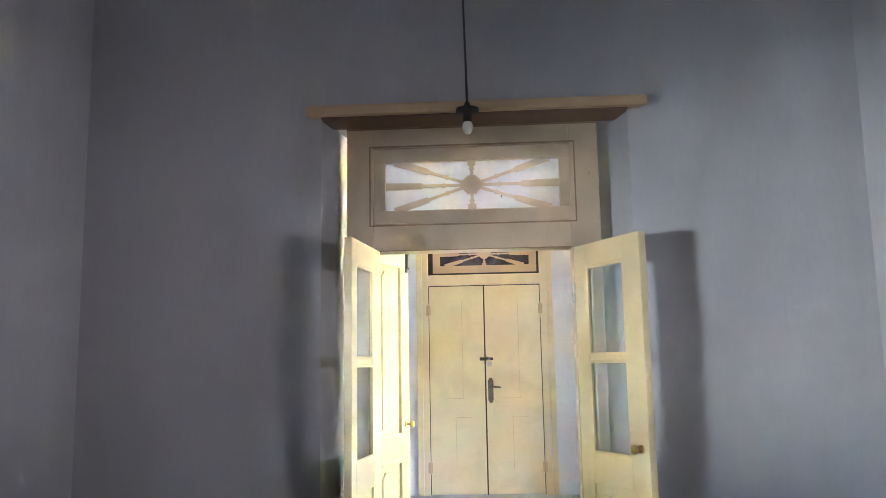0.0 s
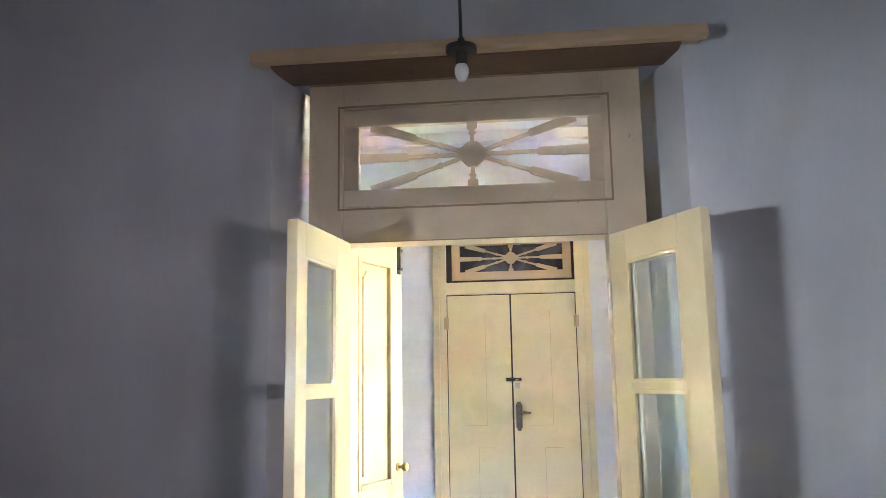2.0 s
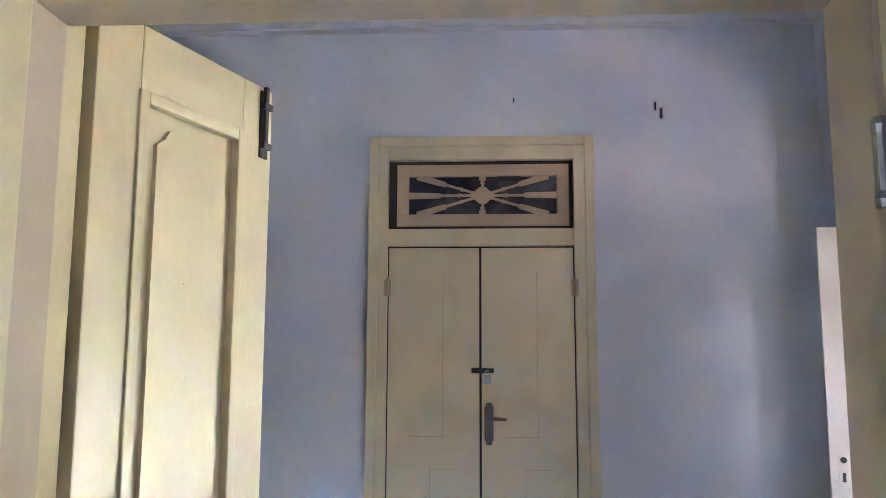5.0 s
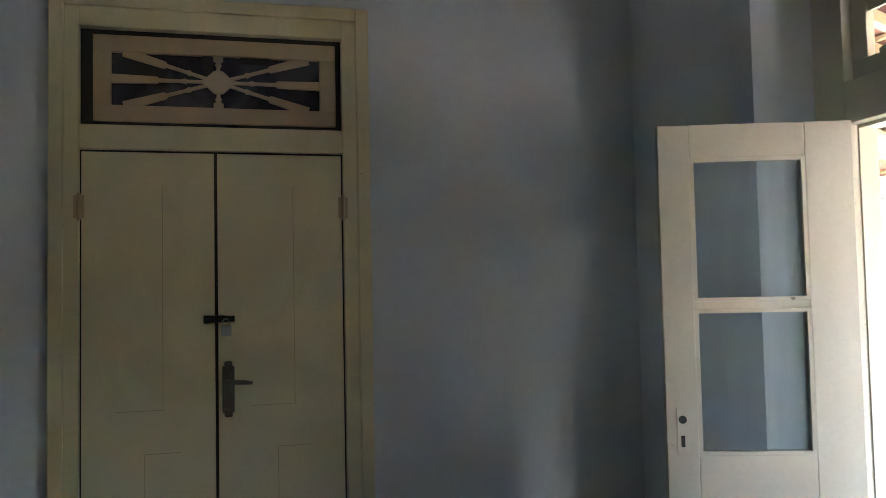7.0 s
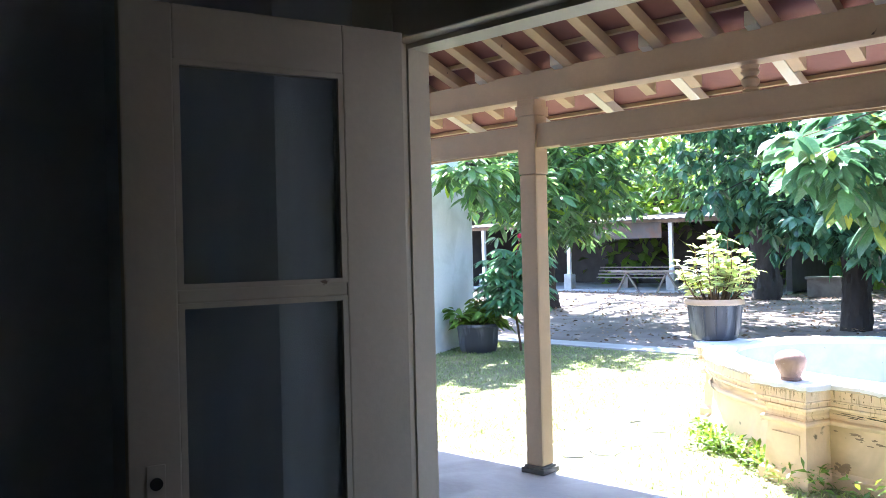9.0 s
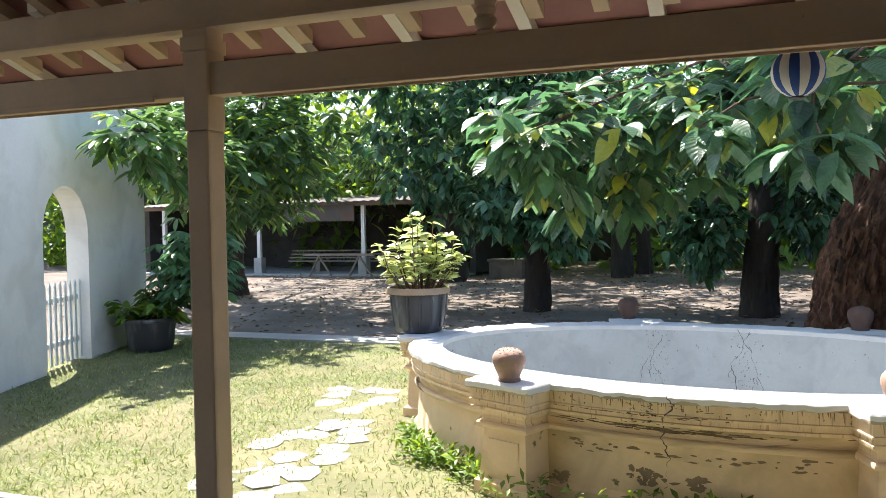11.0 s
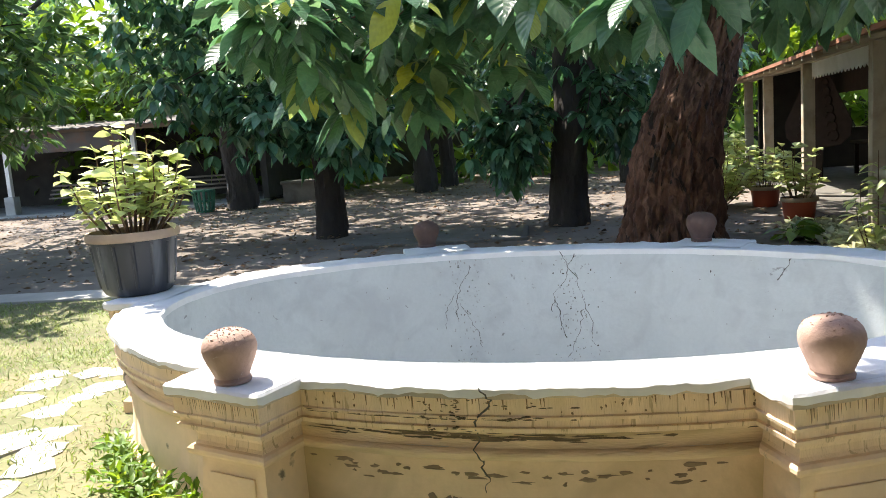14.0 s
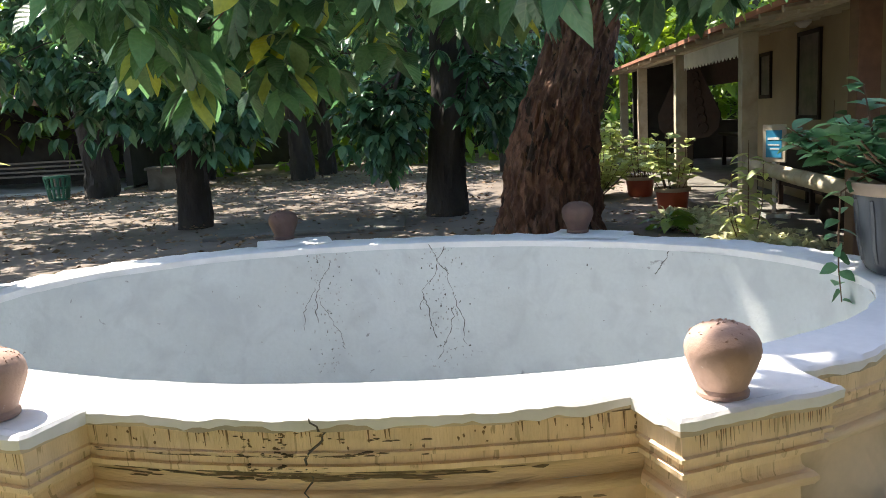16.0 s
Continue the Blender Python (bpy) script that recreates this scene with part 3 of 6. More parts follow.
part("groove", boxes((0.126, 1.260, -0.0015, 0.004, 2.050, 2.058), (0.126, 1.260, -0.0015, 0.004, 2.494, 2.503), (0.126, 0.134, -0.0015, 0.004, 2.058, 2.494), (1.252, 1.260, -0.0015, 0.004, 2.058, 2.494)), M_GROOVE, door_1, "dark joint round the fanlight")
part("groove", boxes((0.0, 1.385, -0.0015, 0.004, 2.597, 2.605), (0.148, 1.228, -0.0015, 0.004, 1.912, 1.916)), M_GROOVE, door_1, "dark joint line")
hb = bmesh.new()
box(hb, -0.155, 1.595, -0.245, -0.172, 2.615, 2.641, 0.008)
box(hb, -0.175, 1.615, -0.27, -0.22, 2.607, 2.665, 0.016)
part("head_board", hb, M_BEAM, door_1, "weathered cream head board over the recess")
structure("recess_top", boxes((-0.1, 1.52, Y_A0 - 0.05, Y_F - 0.001, 2.606, 2.612)), M_SOFFIT, "dark brown board soffit of the door recess", "trim")
glazed_leaf("door_leaf", 0.545, 2.0, Matrix.Translation((0.145, Y_F - 0.005, Z_ROOM + 0.01)) @ pose(0, 0, 0, 0, 0, 180 + 83.5) @ Matrix.Scale(1, 4), M_CREAM, M_GLASS,
            "open cream half-glazed door leaf swung into the room", z_split=0.93, keyhole=False, s0=0.15, s=0.08)
right_leaf = glazed_leaf("door_leaf", 0.555, 2.0, Matrix.Translation((1.232, Y_F - 0.005, Z_ROOM + 0.01)) @ pose(0, -0.0, 0, 0, 0, -62.5), M_CREAM, M_GLASS,
            "open cream half-glazed door leaf with a small brass knob", z_split=0.93, keyhole=False, s=0.13)
knob(right_leaf, 0.50, 0.0, 0.98, -1)


def panelled_leaf(m):
    leaf = thing("door_leaf", m, "open ivory panelled door leaf with iron bolt and brass knob", "door leaf", kind="structure")
    w, h, t = 0.54, 2.06, 0.042
    part("hinge_stile", boxes((0, 0.11, 0, t, 0, h), bevel=0.003), M_CREAM, leaf)
    part("lock_stile", boxes((w - 0.11, w, 0, t, 0, h), bevel=0.003), M_CREAM, leaf)
    part("top_rail", boxes((0.11, w - 0.11, 0, t, h - 0.13, h), bevel=0.003), M_CREAM, leaf)
    part("lock_rail", boxes((0.11, w - 0.11, 0, t, 0.72, 0.86), bevel=0.003), M_CREAM, leaf)
    part("bottom_rail", boxes((0.11, w - 0.11, 0, t, 0, 0.18), bevel=0.003), M_CREAM, leaf)
    for a, b in ((0.18, 0.72), (0.86, h - 0.13)):
        bm = bmesh.new()
        box(bm, 0.11, w - 0.11, 0.014, t - 0.014, a, b)
        c = 0.035
        x0, x1, z0, z1 = 0.165, w - 0.165, a + 0.055, b - 0.055
        prism(bm, [(x0, z0), (x1, z0), (x1, z1 - c), (x1 - c * 0.6, z1 - c * 0.6), (x1 - c, z1), (x0 + c, z1), (x0 + c * 0.6, z1 - c * 0.6), (x0, z1 - c)], 0.004, t - 0.004)
        part("panel", bm, M_CREAM, leaf)
        mb = bmesh.new()
        for y0, y1 in ((-0.006, 0.016), (t - 0.016, t + 0.006)):
            box(mb, 0.105, 0.13, y0, y1, a - 0.005, b + 0.005, 0.004)
            box(mb, w - 0.13, w - 0.105, y0, y1, a - 0.005, b + 0.005, 0.004)
            box(mb, 0.13, w - 0.13, y0, y1, b - 0.02, b + 0.005, 0.004)
            box(mb, 0.13, w - 0.13, y0, y1, a - 0.005, a + 0.02, 0.004)
        part("moulding", mb, M_CREAM, leaf)
    bb = boxes((w - 0.05, w - 0.02, -0.006, 0.0, h - 0.17, h - 0.01), bevel=0.002)
    box(bb, w - 0.042, w - 0.03, -0.014, -0.004, h - 0.15, h + 0.0, 0.002)
    box(bb, w - 0.052, w - 0.02, -0.018, -0.005, h - 0.055, h - 0.04, 0.002)
    box(bb, w - 0.052, w - 0.02, -0.018, -0.005, h - 0.15, h - 0.135, 0.002)
    part("bolt", bb, M_METAL, leaf, "rusty iron flush bolt")
    knob(leaf, w - 0.055, 0.0, 0.93, -1)
    return leaf


panelled_leaf(Matrix.Translation((0.075, 5.50, 0.0)) @ pose(0, 0, 0, 0, 0, 71.5))
part("hall_frame", boxes((0.0, 0.055, 0.262, 0.365, 0, 2.16), (1.33, 1.385, 0.262, 0.365, 0, 2.16), (0.055, 1.33, 0.262, 0.365, 2.08, 2.16), bevel=0.004), M_CREAM, door_1, "cream frame of the hall-side leaves")

# --- locked double door at the end of the hall ---
door_2 = thing("door_2", pose(0, Y_FAR, 0), "locked cream double door with a star fanlight and padlock", "door", kind="structure")
part("architrave", boxes((0.014, 0.075, -0.03, 0.1, 0, 2.80), (1.355, 1.416, -0.03, 0.1, 0, 2.80), (0.075, 1.355, -0.03, 0.1, 2.74, 2.80), bevel=0.006), M_CREAM, door_2)
part("door_frame", boxes((0.075, 0.136, -0.018, 0.1, 0, 2.74), (1.288, 1.355, -0.018, 0.1, 0, 2.74), (0.136, 1.288, -0.018, 0.1, 2.652, 2.74), (0.136, 1.288, -0.018, 0.1, 2.106, 2.215), bevel=0.004), M_CREAM, door_2)
part("fanlight_gap", boxes((0.136, 1.288, 0.03, 0.06, 2.215, 2.237), (0.136, 1.288, 0.03, 0.06, 2.631, 2.652), (0.136, 0.186, 0.03, 0.06, 2.237, 2.631), (1.264, 1.288, 0.03, 0.06, 2.237, 2.631)), M_DARKGAP, door_2, "dark shadow gap")
star_transom(door_2, 1.076, 0.392, pose(0.187, 0.022, 2.238), M_BEAM, M_DIRTYGLASS)
for x0, x1 in ((0.144, 0.703), (0.717, 1.280)):
    leaf = part("leaf", boxes((x0, x1, 0.0, 0.04, 0.008, 2.096), bevel=0.003), M_CREAM, door_2)
    cx = (x0 + x1) / 2
    crack = boxes((cx + 0.055, cx + 0.058, -0.0012, 0.004, 0.95, 1.95), (cx - 0.14, cx + 0.06, -0.0012, 0.004, 0.95, 0.953), (cx - 0.02, cx + 0.13, -0.0012, 0.004, 0.76, 0.763), (cx - 0.022, cx - 0.019, -0.0012, 0.004, 0.25, 0.76))
    part("panel_joint", crack, M_BEAM, leaf, "faint joint of an overpainted panel")
part("leaf_gap", boxes((0.136, 0.144, 0.012, 0.02, 0.0, 2.106), (0.703, 0.717, 0.012, 0.02, 0.0, 2.106), (1.280, 1.288, 0.012, 0.02, 0.0, 2.106), (0.144, 1.280, 0.012, 0.02, 2.097, 2.106)), M_DARKGAP, door_2, "dark shadow gap round the leaves")
for x in (0.138, 1.286):
    for z in (0.22, 1.80):
        hb = boxes((x - 0.022, x + 0.022, -0.022, -0.016, z, z + 0.10), bevel=0.002)
        lathe(hb, [(0.008, z - 0.01), (0.008, z + 0.11)], 10, x, -0.024)
        part("hinge", hb, M_BEAM, door_2, "paint-crusted hinge")
part("hasp", boxes((0.655, 0.745, -0.012, 0.0, 1.330, 1.362), (0.70, 0.79, -0.018, -0.01, 1.332, 1.360), (0.762, 0.775, -0.035, -0.012, 1.335, 1.357), bevel=0.003), M_METAL, door_2, "black iron hasp")
hb = bmesh.new()
tube(hb, [(0.752 + 0.016 * math.cos(a), -0.026, 1.325 + 0.022 * math.sin(a)) for a in np.linspace(0, math.pi, 9)], [0.004] * 9, 6)
pad = part("padlock", boxes((0.730, 0.775, -0.036, -0.016, 1.268, 1.318), bevel=0.005), M_STEEL, door_2, "small steel padlock")
part("shackle", hb, M_STEEL, pad)
part("hole", boxes((0.655, 0.70, 0.034, 0.036, 2.49, 2.56), (0.665, 0.69, 0.034, 0.036, 2.46, 2.49)), M_DARKGAP, door_2, "broken hole in the pane")
part("hole", boxes((0.82, 0.96, 0.034, 0.036, 2.525, 2.56)), M_DARKGAP, door_2, "broken hole in the pane")
part("handle_plate", boxes((0.733, 0.787, -0.012, 0.0, 0.925, 1.135), (0.742, 0.778, -0.010, 0.0, 0.905, 1.155), bevel=0.008), M_BRONZE, door_2, "dark bronze handle plate")
hb = bmesh.new()
tube(hb, [(0.76, -0.004, 1.065), (0.76, -0.05, 1.065), (0.775, -0.056, 1.065), (0.83, -0.056, 1.062), (0.865, -0.054, 1.058)], [0.010, 0.010, 0.011, 0.010, 0.007], 10)
part("lever", hb, M_BRONZE, door_2, "dark bronze lever handle", smooth=True)

# --- garden door: frame, fanlight, one half-glazed leaf standing open into the hall ---
door_3 = thing("door_3", pose(2.95, 7.085, 0, 0, 0, -90), "ivory garden door frame with a star fanlight, leaf open", "door", kind="structure")
part("door_frame", boxes((-0.855, -0.695, 0.0, 0.13, 0, 2.83), (0.60, 0.765, 0.0, 0.13, 0, 2.83), (-0.695, 0.60, 0, 0.13, 2.70, 2.83), (-0.695, 0.60, 0, 0.13, 2.025, 2.18), bevel=0.006), M_PALE, door_3)
part("rebate_strip", boxes((-0.695, -0.688, 0.05, 0.13, 0, 2.025), (0.585, 0.60, 0.05, 0.13, 0, 2.025), (-0.688, 0.585, 0.05, 0.13, 2.012, 2.025)), M_PALE, door_3)
star_transom(door_3, 1.295, 0.52, pose(-0.695, 0.04, 2.18), M_PALE)
glazed_leaf("door_leaf", 0.675, 2.015, Matrix.Translation((2.915, 7.735, 0.008)) @ pose(0, 0, 0, 0, 0, 180 - 17.5) , M_PALE, M_GLASS, "open ivory half-glazed garden door leaf with empty lock hole", z_split=0.855, s0=0.165, s=0.11)

# --- lamp on its flex in the front room ---
lamp = thing("pendant_lamp", pose(0.685, 4.80, 2.47), "bare white bulb in a dark holder on a black flex", "lamp")
bm = bmesh.new()
lathe(bm, [(0.012, -0.01), (0.02, 0.0), (0.027, 0.02), (0.027, 0.04), (0.02, 0.055)], 18)
part("bulb", bm, M_ENAMEL, lamp, smooth=True)
bm = bmesh.new()
lathe(bm, [(0.02, 0.052), (0.024, 0.06), (0.024, 0.10), (0.06, 0.105), (0.06, 0.125), (0.02, 0.13), (0.012, 0.16)], 18)
part("lamp_holder", bm, M_METAL, lamp, smooth=True)
bm = bmesh.new()
tube(bm, [(0.0, 0, 0.15), (-0.004, 0.004, 0.4), (-0.01, 0.0, 0.7), (-0.014, 0, 1.03)], [0.007, 0.006, 0.006, 0.006], 8)
part("flex", bm, M_METAL, lamp)

# --- veranda: slab, post, two plates with turned balusters, rafters and boarded eave ---
structure("floor_veranda", boxes((X_OUT - 0.4, 5.86, -1.0, 22.0, -0.6, -0.004)), M_CEMENT, "pale grey cement veranda floor", "floor")
X_P = 5.80
for y in (9.375, 5.10, 13.65, 17.9, 0.8):
    post = thing("veranda_post", pose(X_P, y, 0), "square cream timber post with chamfered edges on a dark base", "post", "veranda posts")
    b = bmesh.new()
    box(b, -0.066, 0.066, -0.066, 0.066, 0.044, 1.95, 0.016)
    part("shaft", b, M_BEAM, post)
    part("head", boxes((-0.07, 0.07, -0.07, 0.07, 1.95, 2.44), (-0.085, 0.085, -0.075, 0.075, 2.33, 2.40), bevel=0.008), M_BEAM, post)
    part("base", boxes((-0.09, 0.09, -0.09, 0.09, -0.004, 0.03), (-0.076, 0.076, -0.076, 0.076, 0.03, 0.045), bevel=0.006), M_OLDSLAB, post, "dark weathered cement base")
for nm, z0, z1, lb in (("lower_beam", 2.118, 2.275, "cream-painted lower veranda beam"), ("upper_beam", 2.455, 2.615, "cracked cream-painted upper veranda beam")):
    b = bmesh.new()
    box(b, X_P - 0.05, X_P + 0.05, -0.8, 21.5, z0, z1, 0.006)
    if nm == "lower_beam":
        for y0, y1 in ((5.35, 9.12), (9.63, 13.4), (13.9, 17.6), (1.0, 4.85)):
            box(b, X_P - 0.062, X_P - 0.05, y0, y1, z0 - 0.012, z0 + 0.018, 0.004)
            box(b, X_P + 0.05, X_P + 0.062, y0, y1, z0 - 0.012, z0 + 0.018, 0.004)
    else:
        box(b, X_P - 0.075, X_P + 0.075, -0.8, 21.5, z0 - 0.018, z0, 0.004)
    tagged(new(nm, mesh_of(nm, b, M_BEAM)), lb, "beam", kind="structure")
for y in (7.93, 6.55, 10.8, 12.2, 3.7, 2.3):
    b = bmesh.new()
    lathe(b, [(0.04, 2.275), (0.046, 2.29), (0.03, 2.305), (0.046, 2.325), (0.05, 2.345), (0.034, 2.362), (0.05, 2.385), (0.042, 2.402), (0.05, 2.422)], 16, X_P, y)
    tagged(new("baluster", mesh_of("baluster", b, M_BEAM, True)), "short turned cream baluster between the beams", "baluster", "veranda balusters")
SLOPE = 0.34


def roof_z(x):
    return 2.66 - SLOPE * (x - X_P)


roof = thing("veranda_roof", pose(X_P, 7, 2.6), "lean-to roof of clay tiles on painted rafters", "roof", kind="structure")
inv = pose(-X_P, -7, -2.6)
for i in range(71):
    y = 9.05 + (i - 31) * 0.309
    x0, x1 = X_OUT - 0.1, 6.24
    b = bmesh.new()
    prism(b, [(x0, roof_z(x0)), (x1, roof_z(x1)), (x1, roof_z(x1) - 0.07), (x0, roof_z(x0) - 0.075)], y - 0.036, y + 0.036)
    part("rafter", b, M_BEAM, roof, m=inv)
    if i % 2:
        x0, x1 = X_P - 0.1, 6.58
        b = bmesh.new()
        prism(b, [(x0, roof_z(x0) - 0.002), (x1, roof_z(x1) - 0.002), (x1, roof_z(x1) - 0.07), (x0, roof_z(x0) - 0.08)], y + 0.038, y + 0.104)
        part("eave_rafter", b, M_PALE, roof, "short pale rafter carrying the eave", m=inv)
for i in range(9):
    x = 6.5 - i * 0.42
    b = boxes((x - 0.02, x + 0.02, -0.8, 21.5, roof_z(x) + 0.006, roof_z(x) + 0.03))
    part("batten", b, M_BEAM, roof, m=inv)
b = bmesh.new()
prism(b, [(X_OUT - 0.1, roof_z(X_OUT - 0.1) + 0.03), (6.64, roof_z(6.64) + 0.03), (6.64, roof_z(6.64) + 0.045), (X_OUT - 0.1, roof_z(X_OUT - 0.1) + 0.045)], -0.8, 21.5)
part("boarding", b, M_REDBOARD, roof, "red-brown roof boarding", m=inv)
b = bmesh.new()
prism(b, [(X_OUT - 0.1, roof_z(X_OUT - 0.1) + 0.05), (6.67, roof_z(6.67) + 0.05), (6.67, roof_z(6.67) + 0.08), (X_OUT - 0.1, roof_z(X_OUT - 0.1) + 0.09)], -0.8, 21.5)
part("tiles", b, M_TILE, roof, "clay roof tiles", m=inv)
part("fascia", boxes((6.58, 6.775, -0.8, 21.5, roof_z(6.58) - 0.075, roof_z(6.58) + 0.02)), M_BEAM, roof, m=inv)

for x, z, w, h in ((0.919, 3.02, 0.008, 0.03), (1.80, 2.96, 0.01, 0.05), (1.835, 2.91, 0.012, 0.06)):
    st = new("cable_stub", mesh_of("cable_stub", boxes((x, x + w, Y_FAR - 0.012, Y_FAR, z, z + h), bevel=0.002), M_METAL))
    tagged(st, "stub of old black cable on the wall", "cable", "cable stubs")

# ---- garden ----
Z_G = -0.28
gb = bmesh.new()
bmesh.ops.create_grid(gb, x_segments=90, y_segments=90, size=30, matrix=Matrix.Translation((24, 9, 0)))
for v in gb.verts:
    far = max(0.0, v.co.x - 14.0)
    v.co.z = Z_G + 0.05 * noise.noise(v.co * 0.4) * min(1, far / 3) + 0.012 * noise.noise(v.co * 2.5) * min(1, far)
bmesh.ops.delete(gb, geom=[f for f in gb.faces if 6.2 < f.calc_center_median().x < 12.6 and 3.9 < f.calc_center_median().y < 15.2], context="FACES")
for e in (1200,):
    for a in ((-e, e, 39, e), (-e, e, -e, -21), (-e, -6, -21, 39), (54, e, -21, 39)):
        gb.faces.new([gb.verts.new((x, y, Z_G)) for x, y in ((a[0], a[2]), (a[1], a[2]), (a[1], a[3]), (a[0], a[3]))])
structure("ground", gb, M_SOIL, "bare brown earth with fallen leaves", "ground", smooth=True)

rng = np.random.default_rng(7)
# basin frame: long axis a little off the house's line
BC, BR = Vector((8.97, 7.14, 0)), -8.85
BM = pose(BC.x, BC.y, 0, 0, 0, BR)


def in_basin(x, y, k=1.0):
    p = BM.inverted() @ Vector((x, y, 0))
    return (p.x / (1.68 * k)) ** 2 + (p.y / (2.45 * k)) ** 2 < 1


lb = bmesh.new()
bmesh.ops.create_grid(lb, x_segments=90, y_segments=150, size=0.5, matrix=Matrix.LocRotScale((9.55, 9.6, Z_G + 0.02), None, (7.4, 12.6, 1)))
bmesh.ops.delete(lb, geom=[f for f in lb.faces if in_basin(*f.calc_center_median()[:2], 0.97)], context="FACES")
for v in lb.verts:
    v.co.z += 0.012 * noise.noise(v.co * 1.7)
structure("lawn_soil", lb, M_LAWNSOIL, "thin sandy lawn soil", "lawn", smooth=True)

n = 170000
px, py = rng.uniform(5.9, 13.2, n), rng.uniform(4.5, 15.8, n)
dens = np.array([noise.noise((a * 0.8, b * 0.8, 0)) + 0.6 * noise.noise((a * 2.6, b * 2.6, 4)) for a, b in zip(px[::1], py[::1])])
path_line = np.abs(py - (9.85 + 0.22 * (px - 6.8))) < 0.42
keep = (dens > rng.uniform(-1.0, 0.35, n)) & ~(path_line & (px < 10.3) & (rng.uniform(0, 1, n) < 0.55))
rb = np.array([in_basin(a, b) for a, b in zip(px, py)])
keep &= ~rb
px, py = px[keep], py[keep]
d = np.c_[rng.normal(0, 0.7, (len(px), 2)), rng.uniform(0.5, 1.2, len(px))]
lawn = leaves("lawn_grass", np.c_[px, py, np.full(len(px), Z_G + 0.015)], d, rng.uniform(0.03, 0.095, len(px)), M_GRASS, form="blade", droop=0.4, fold=0.2, seed=3)
tagged(lawn, "patchy yellow-green lawn grass in the sun", "grass", kind="stuff")

structure("kerb_lawn", boxes((13.2, 13.75, 4.5, 17.5, Z_G - 0.1, Z_G + 0.05), bevel=0.01), M_STONE, "pale worn concrete edging along the lawn", "kerb")

# --- flagstones across the lawn ---
path = thing("flagstone_path", pose(6.8, 9.85, Z_G), "broken pale flagstones sunk in the grass", "path", kind="structure")
r2 = random.Random(4)
for i in range(13):
    for j in range(3):
        b = bmesh.new()
        k = r2.choice((5, 6, 7))
        cx, cy = -0.3 + i * 0.30 + r2.uniform(-0.07, 0.07), (j - 1) * 0.27 + 0.22 * i * 0.30 + r2.uniform(-0.07, 0.07)
        turn = r2.uniform(0, 6)
        ring = [(cx + 0.185 * (1 + r2.uniform(-0.3, 0.1)) * math.cos(2 * math.pi * q / k + turn), cy + 0.165 * (1 + r2.uniform(-0.3, 0.1)) * math.sin(2 * math.pi * q / k + turn)) for q in range(k)]
        top = 0.022 + r2.uniform(-0.010, 0.008)
        lo, hi = [b.verts.new((x, y, -0.02)) for x, y in ring], [b.verts.new((x, y, top + r2.uniform(-0.003, 0.003))) for x, y in ring]
        b.faces.new(hi)
        for q in range(k):
            b.faces.new((lo[q], lo[(q + 1) % k], hi[(q + 1) % k], hi[q]))
        part("flagstone", b, M_STONE, path)

# --- the old oval basin ---
A_IN, B_IN = 1.455, 2.22
A_OUT, B_OUT = 1.66, 2.42
basin = thing("basin", BM @ pose(0, 0, Z_G), "old oval masonry basin, white rim over peeling ochre plaster", "basin")
LIFT = pose(0, 0, -Z_G)


RING = 560
RAGGED = 0.437  # where the limewash has broken away from the lip


def oval(a, b, k):
    t = 2 * math.pi * k / RING
    return a * math.cos(t), b * math.sin(t)


def sweep(profile, wear=0.0, seed=0, chip=0.0):
    """Carries (offset, z) rows round the oval; offset is measured out from the body."""
    bm = bmesh.new()
    rings = []
    for off, z in profile:
        ring = []
        for k in range(RING):
            x, y = oval(A_OUT + off, B_OUT + off, k)
            w = wear * noise.noise((x * 3.1 + seed, y * 3.1, z * 4)) + 0.6 * wear * noise.noise((x * 11 + seed, y * 11, z * 7))
            dz = chip * (noise.noise((x * 6, y * 6, seed)) + 0.7 * noise.noise((x * 17, y * 17, seed))) if off > 0.05 else 0.0
            if abs(z - RAGGED) < 1e-6:
                dz += 0.020 * max(-0.6, noise.noise((x * 2.3, y * 2.3, 5)) + 0.8 * noise.noise((x * 9, y * 9, 2)) + 0.4 * noise.noise((x * 28, y * 28, 2)))
            ring.append(bm.verts.new((x * (1 + w), y * (1 + w), z + dz)))
        rings.append(ring)
    for p, q in zip(rings, rings[1:]):
        for k in range(RING):
            bm.faces.new((p[k], p[(k + 1) % RING], q[(k + 1) % RING], q[k]))
    return bm


part("wall", sweep([(0, Z_G - 0.2), (0.05, Z_G - 0.2), (0.05, Z_G + 0.10), (0.02, Z_G + 0.13), (0.0, 0.165)], 0.002), M_YELLOW, basin, "peeling ochre plaster body", True, LIFT)
part("cornice_bead", sweep([(0.0, 0.165), (0.026, 0.168), (0.036, 0.182), (0.036, 0.196), (0.026, 0.208), (0.012, 0.212)], 0.003, 3), M_GRIME, basin, "stained lower cornice bead", True, LIFT)
part("cornice_hollow", sweep([(0.012, 0.212), (0.004, 0.225), (0.0, 0.25), (0.008, 0.272), (0.03, 0.286)], 0.002, 4), M_GRIME, basin, "dirt-dark cornice hollow", True, LIFT)
part("cornice_fascia", sweep([(0.03, 0.286), (0.055, 0.288), (0.058, 0.306), (0.046, 0.310), (0.046, 0.336), (0.064, 0.340), (0.066, 0.352), (0.058, 0.357), (0.060, 0.424)], 0.003, 6), M_CORNICE, basin, "rain-streaked cornice fascia", True, LIFT)
part("rim_lip", sweep([(0.055, 0.420), (0.079, 0.426), (0.081, RAGGED)], 0.006, 9, 0.011), M_LIP, basin, "bare grey mortar lip under the limewash", False, LIFT)
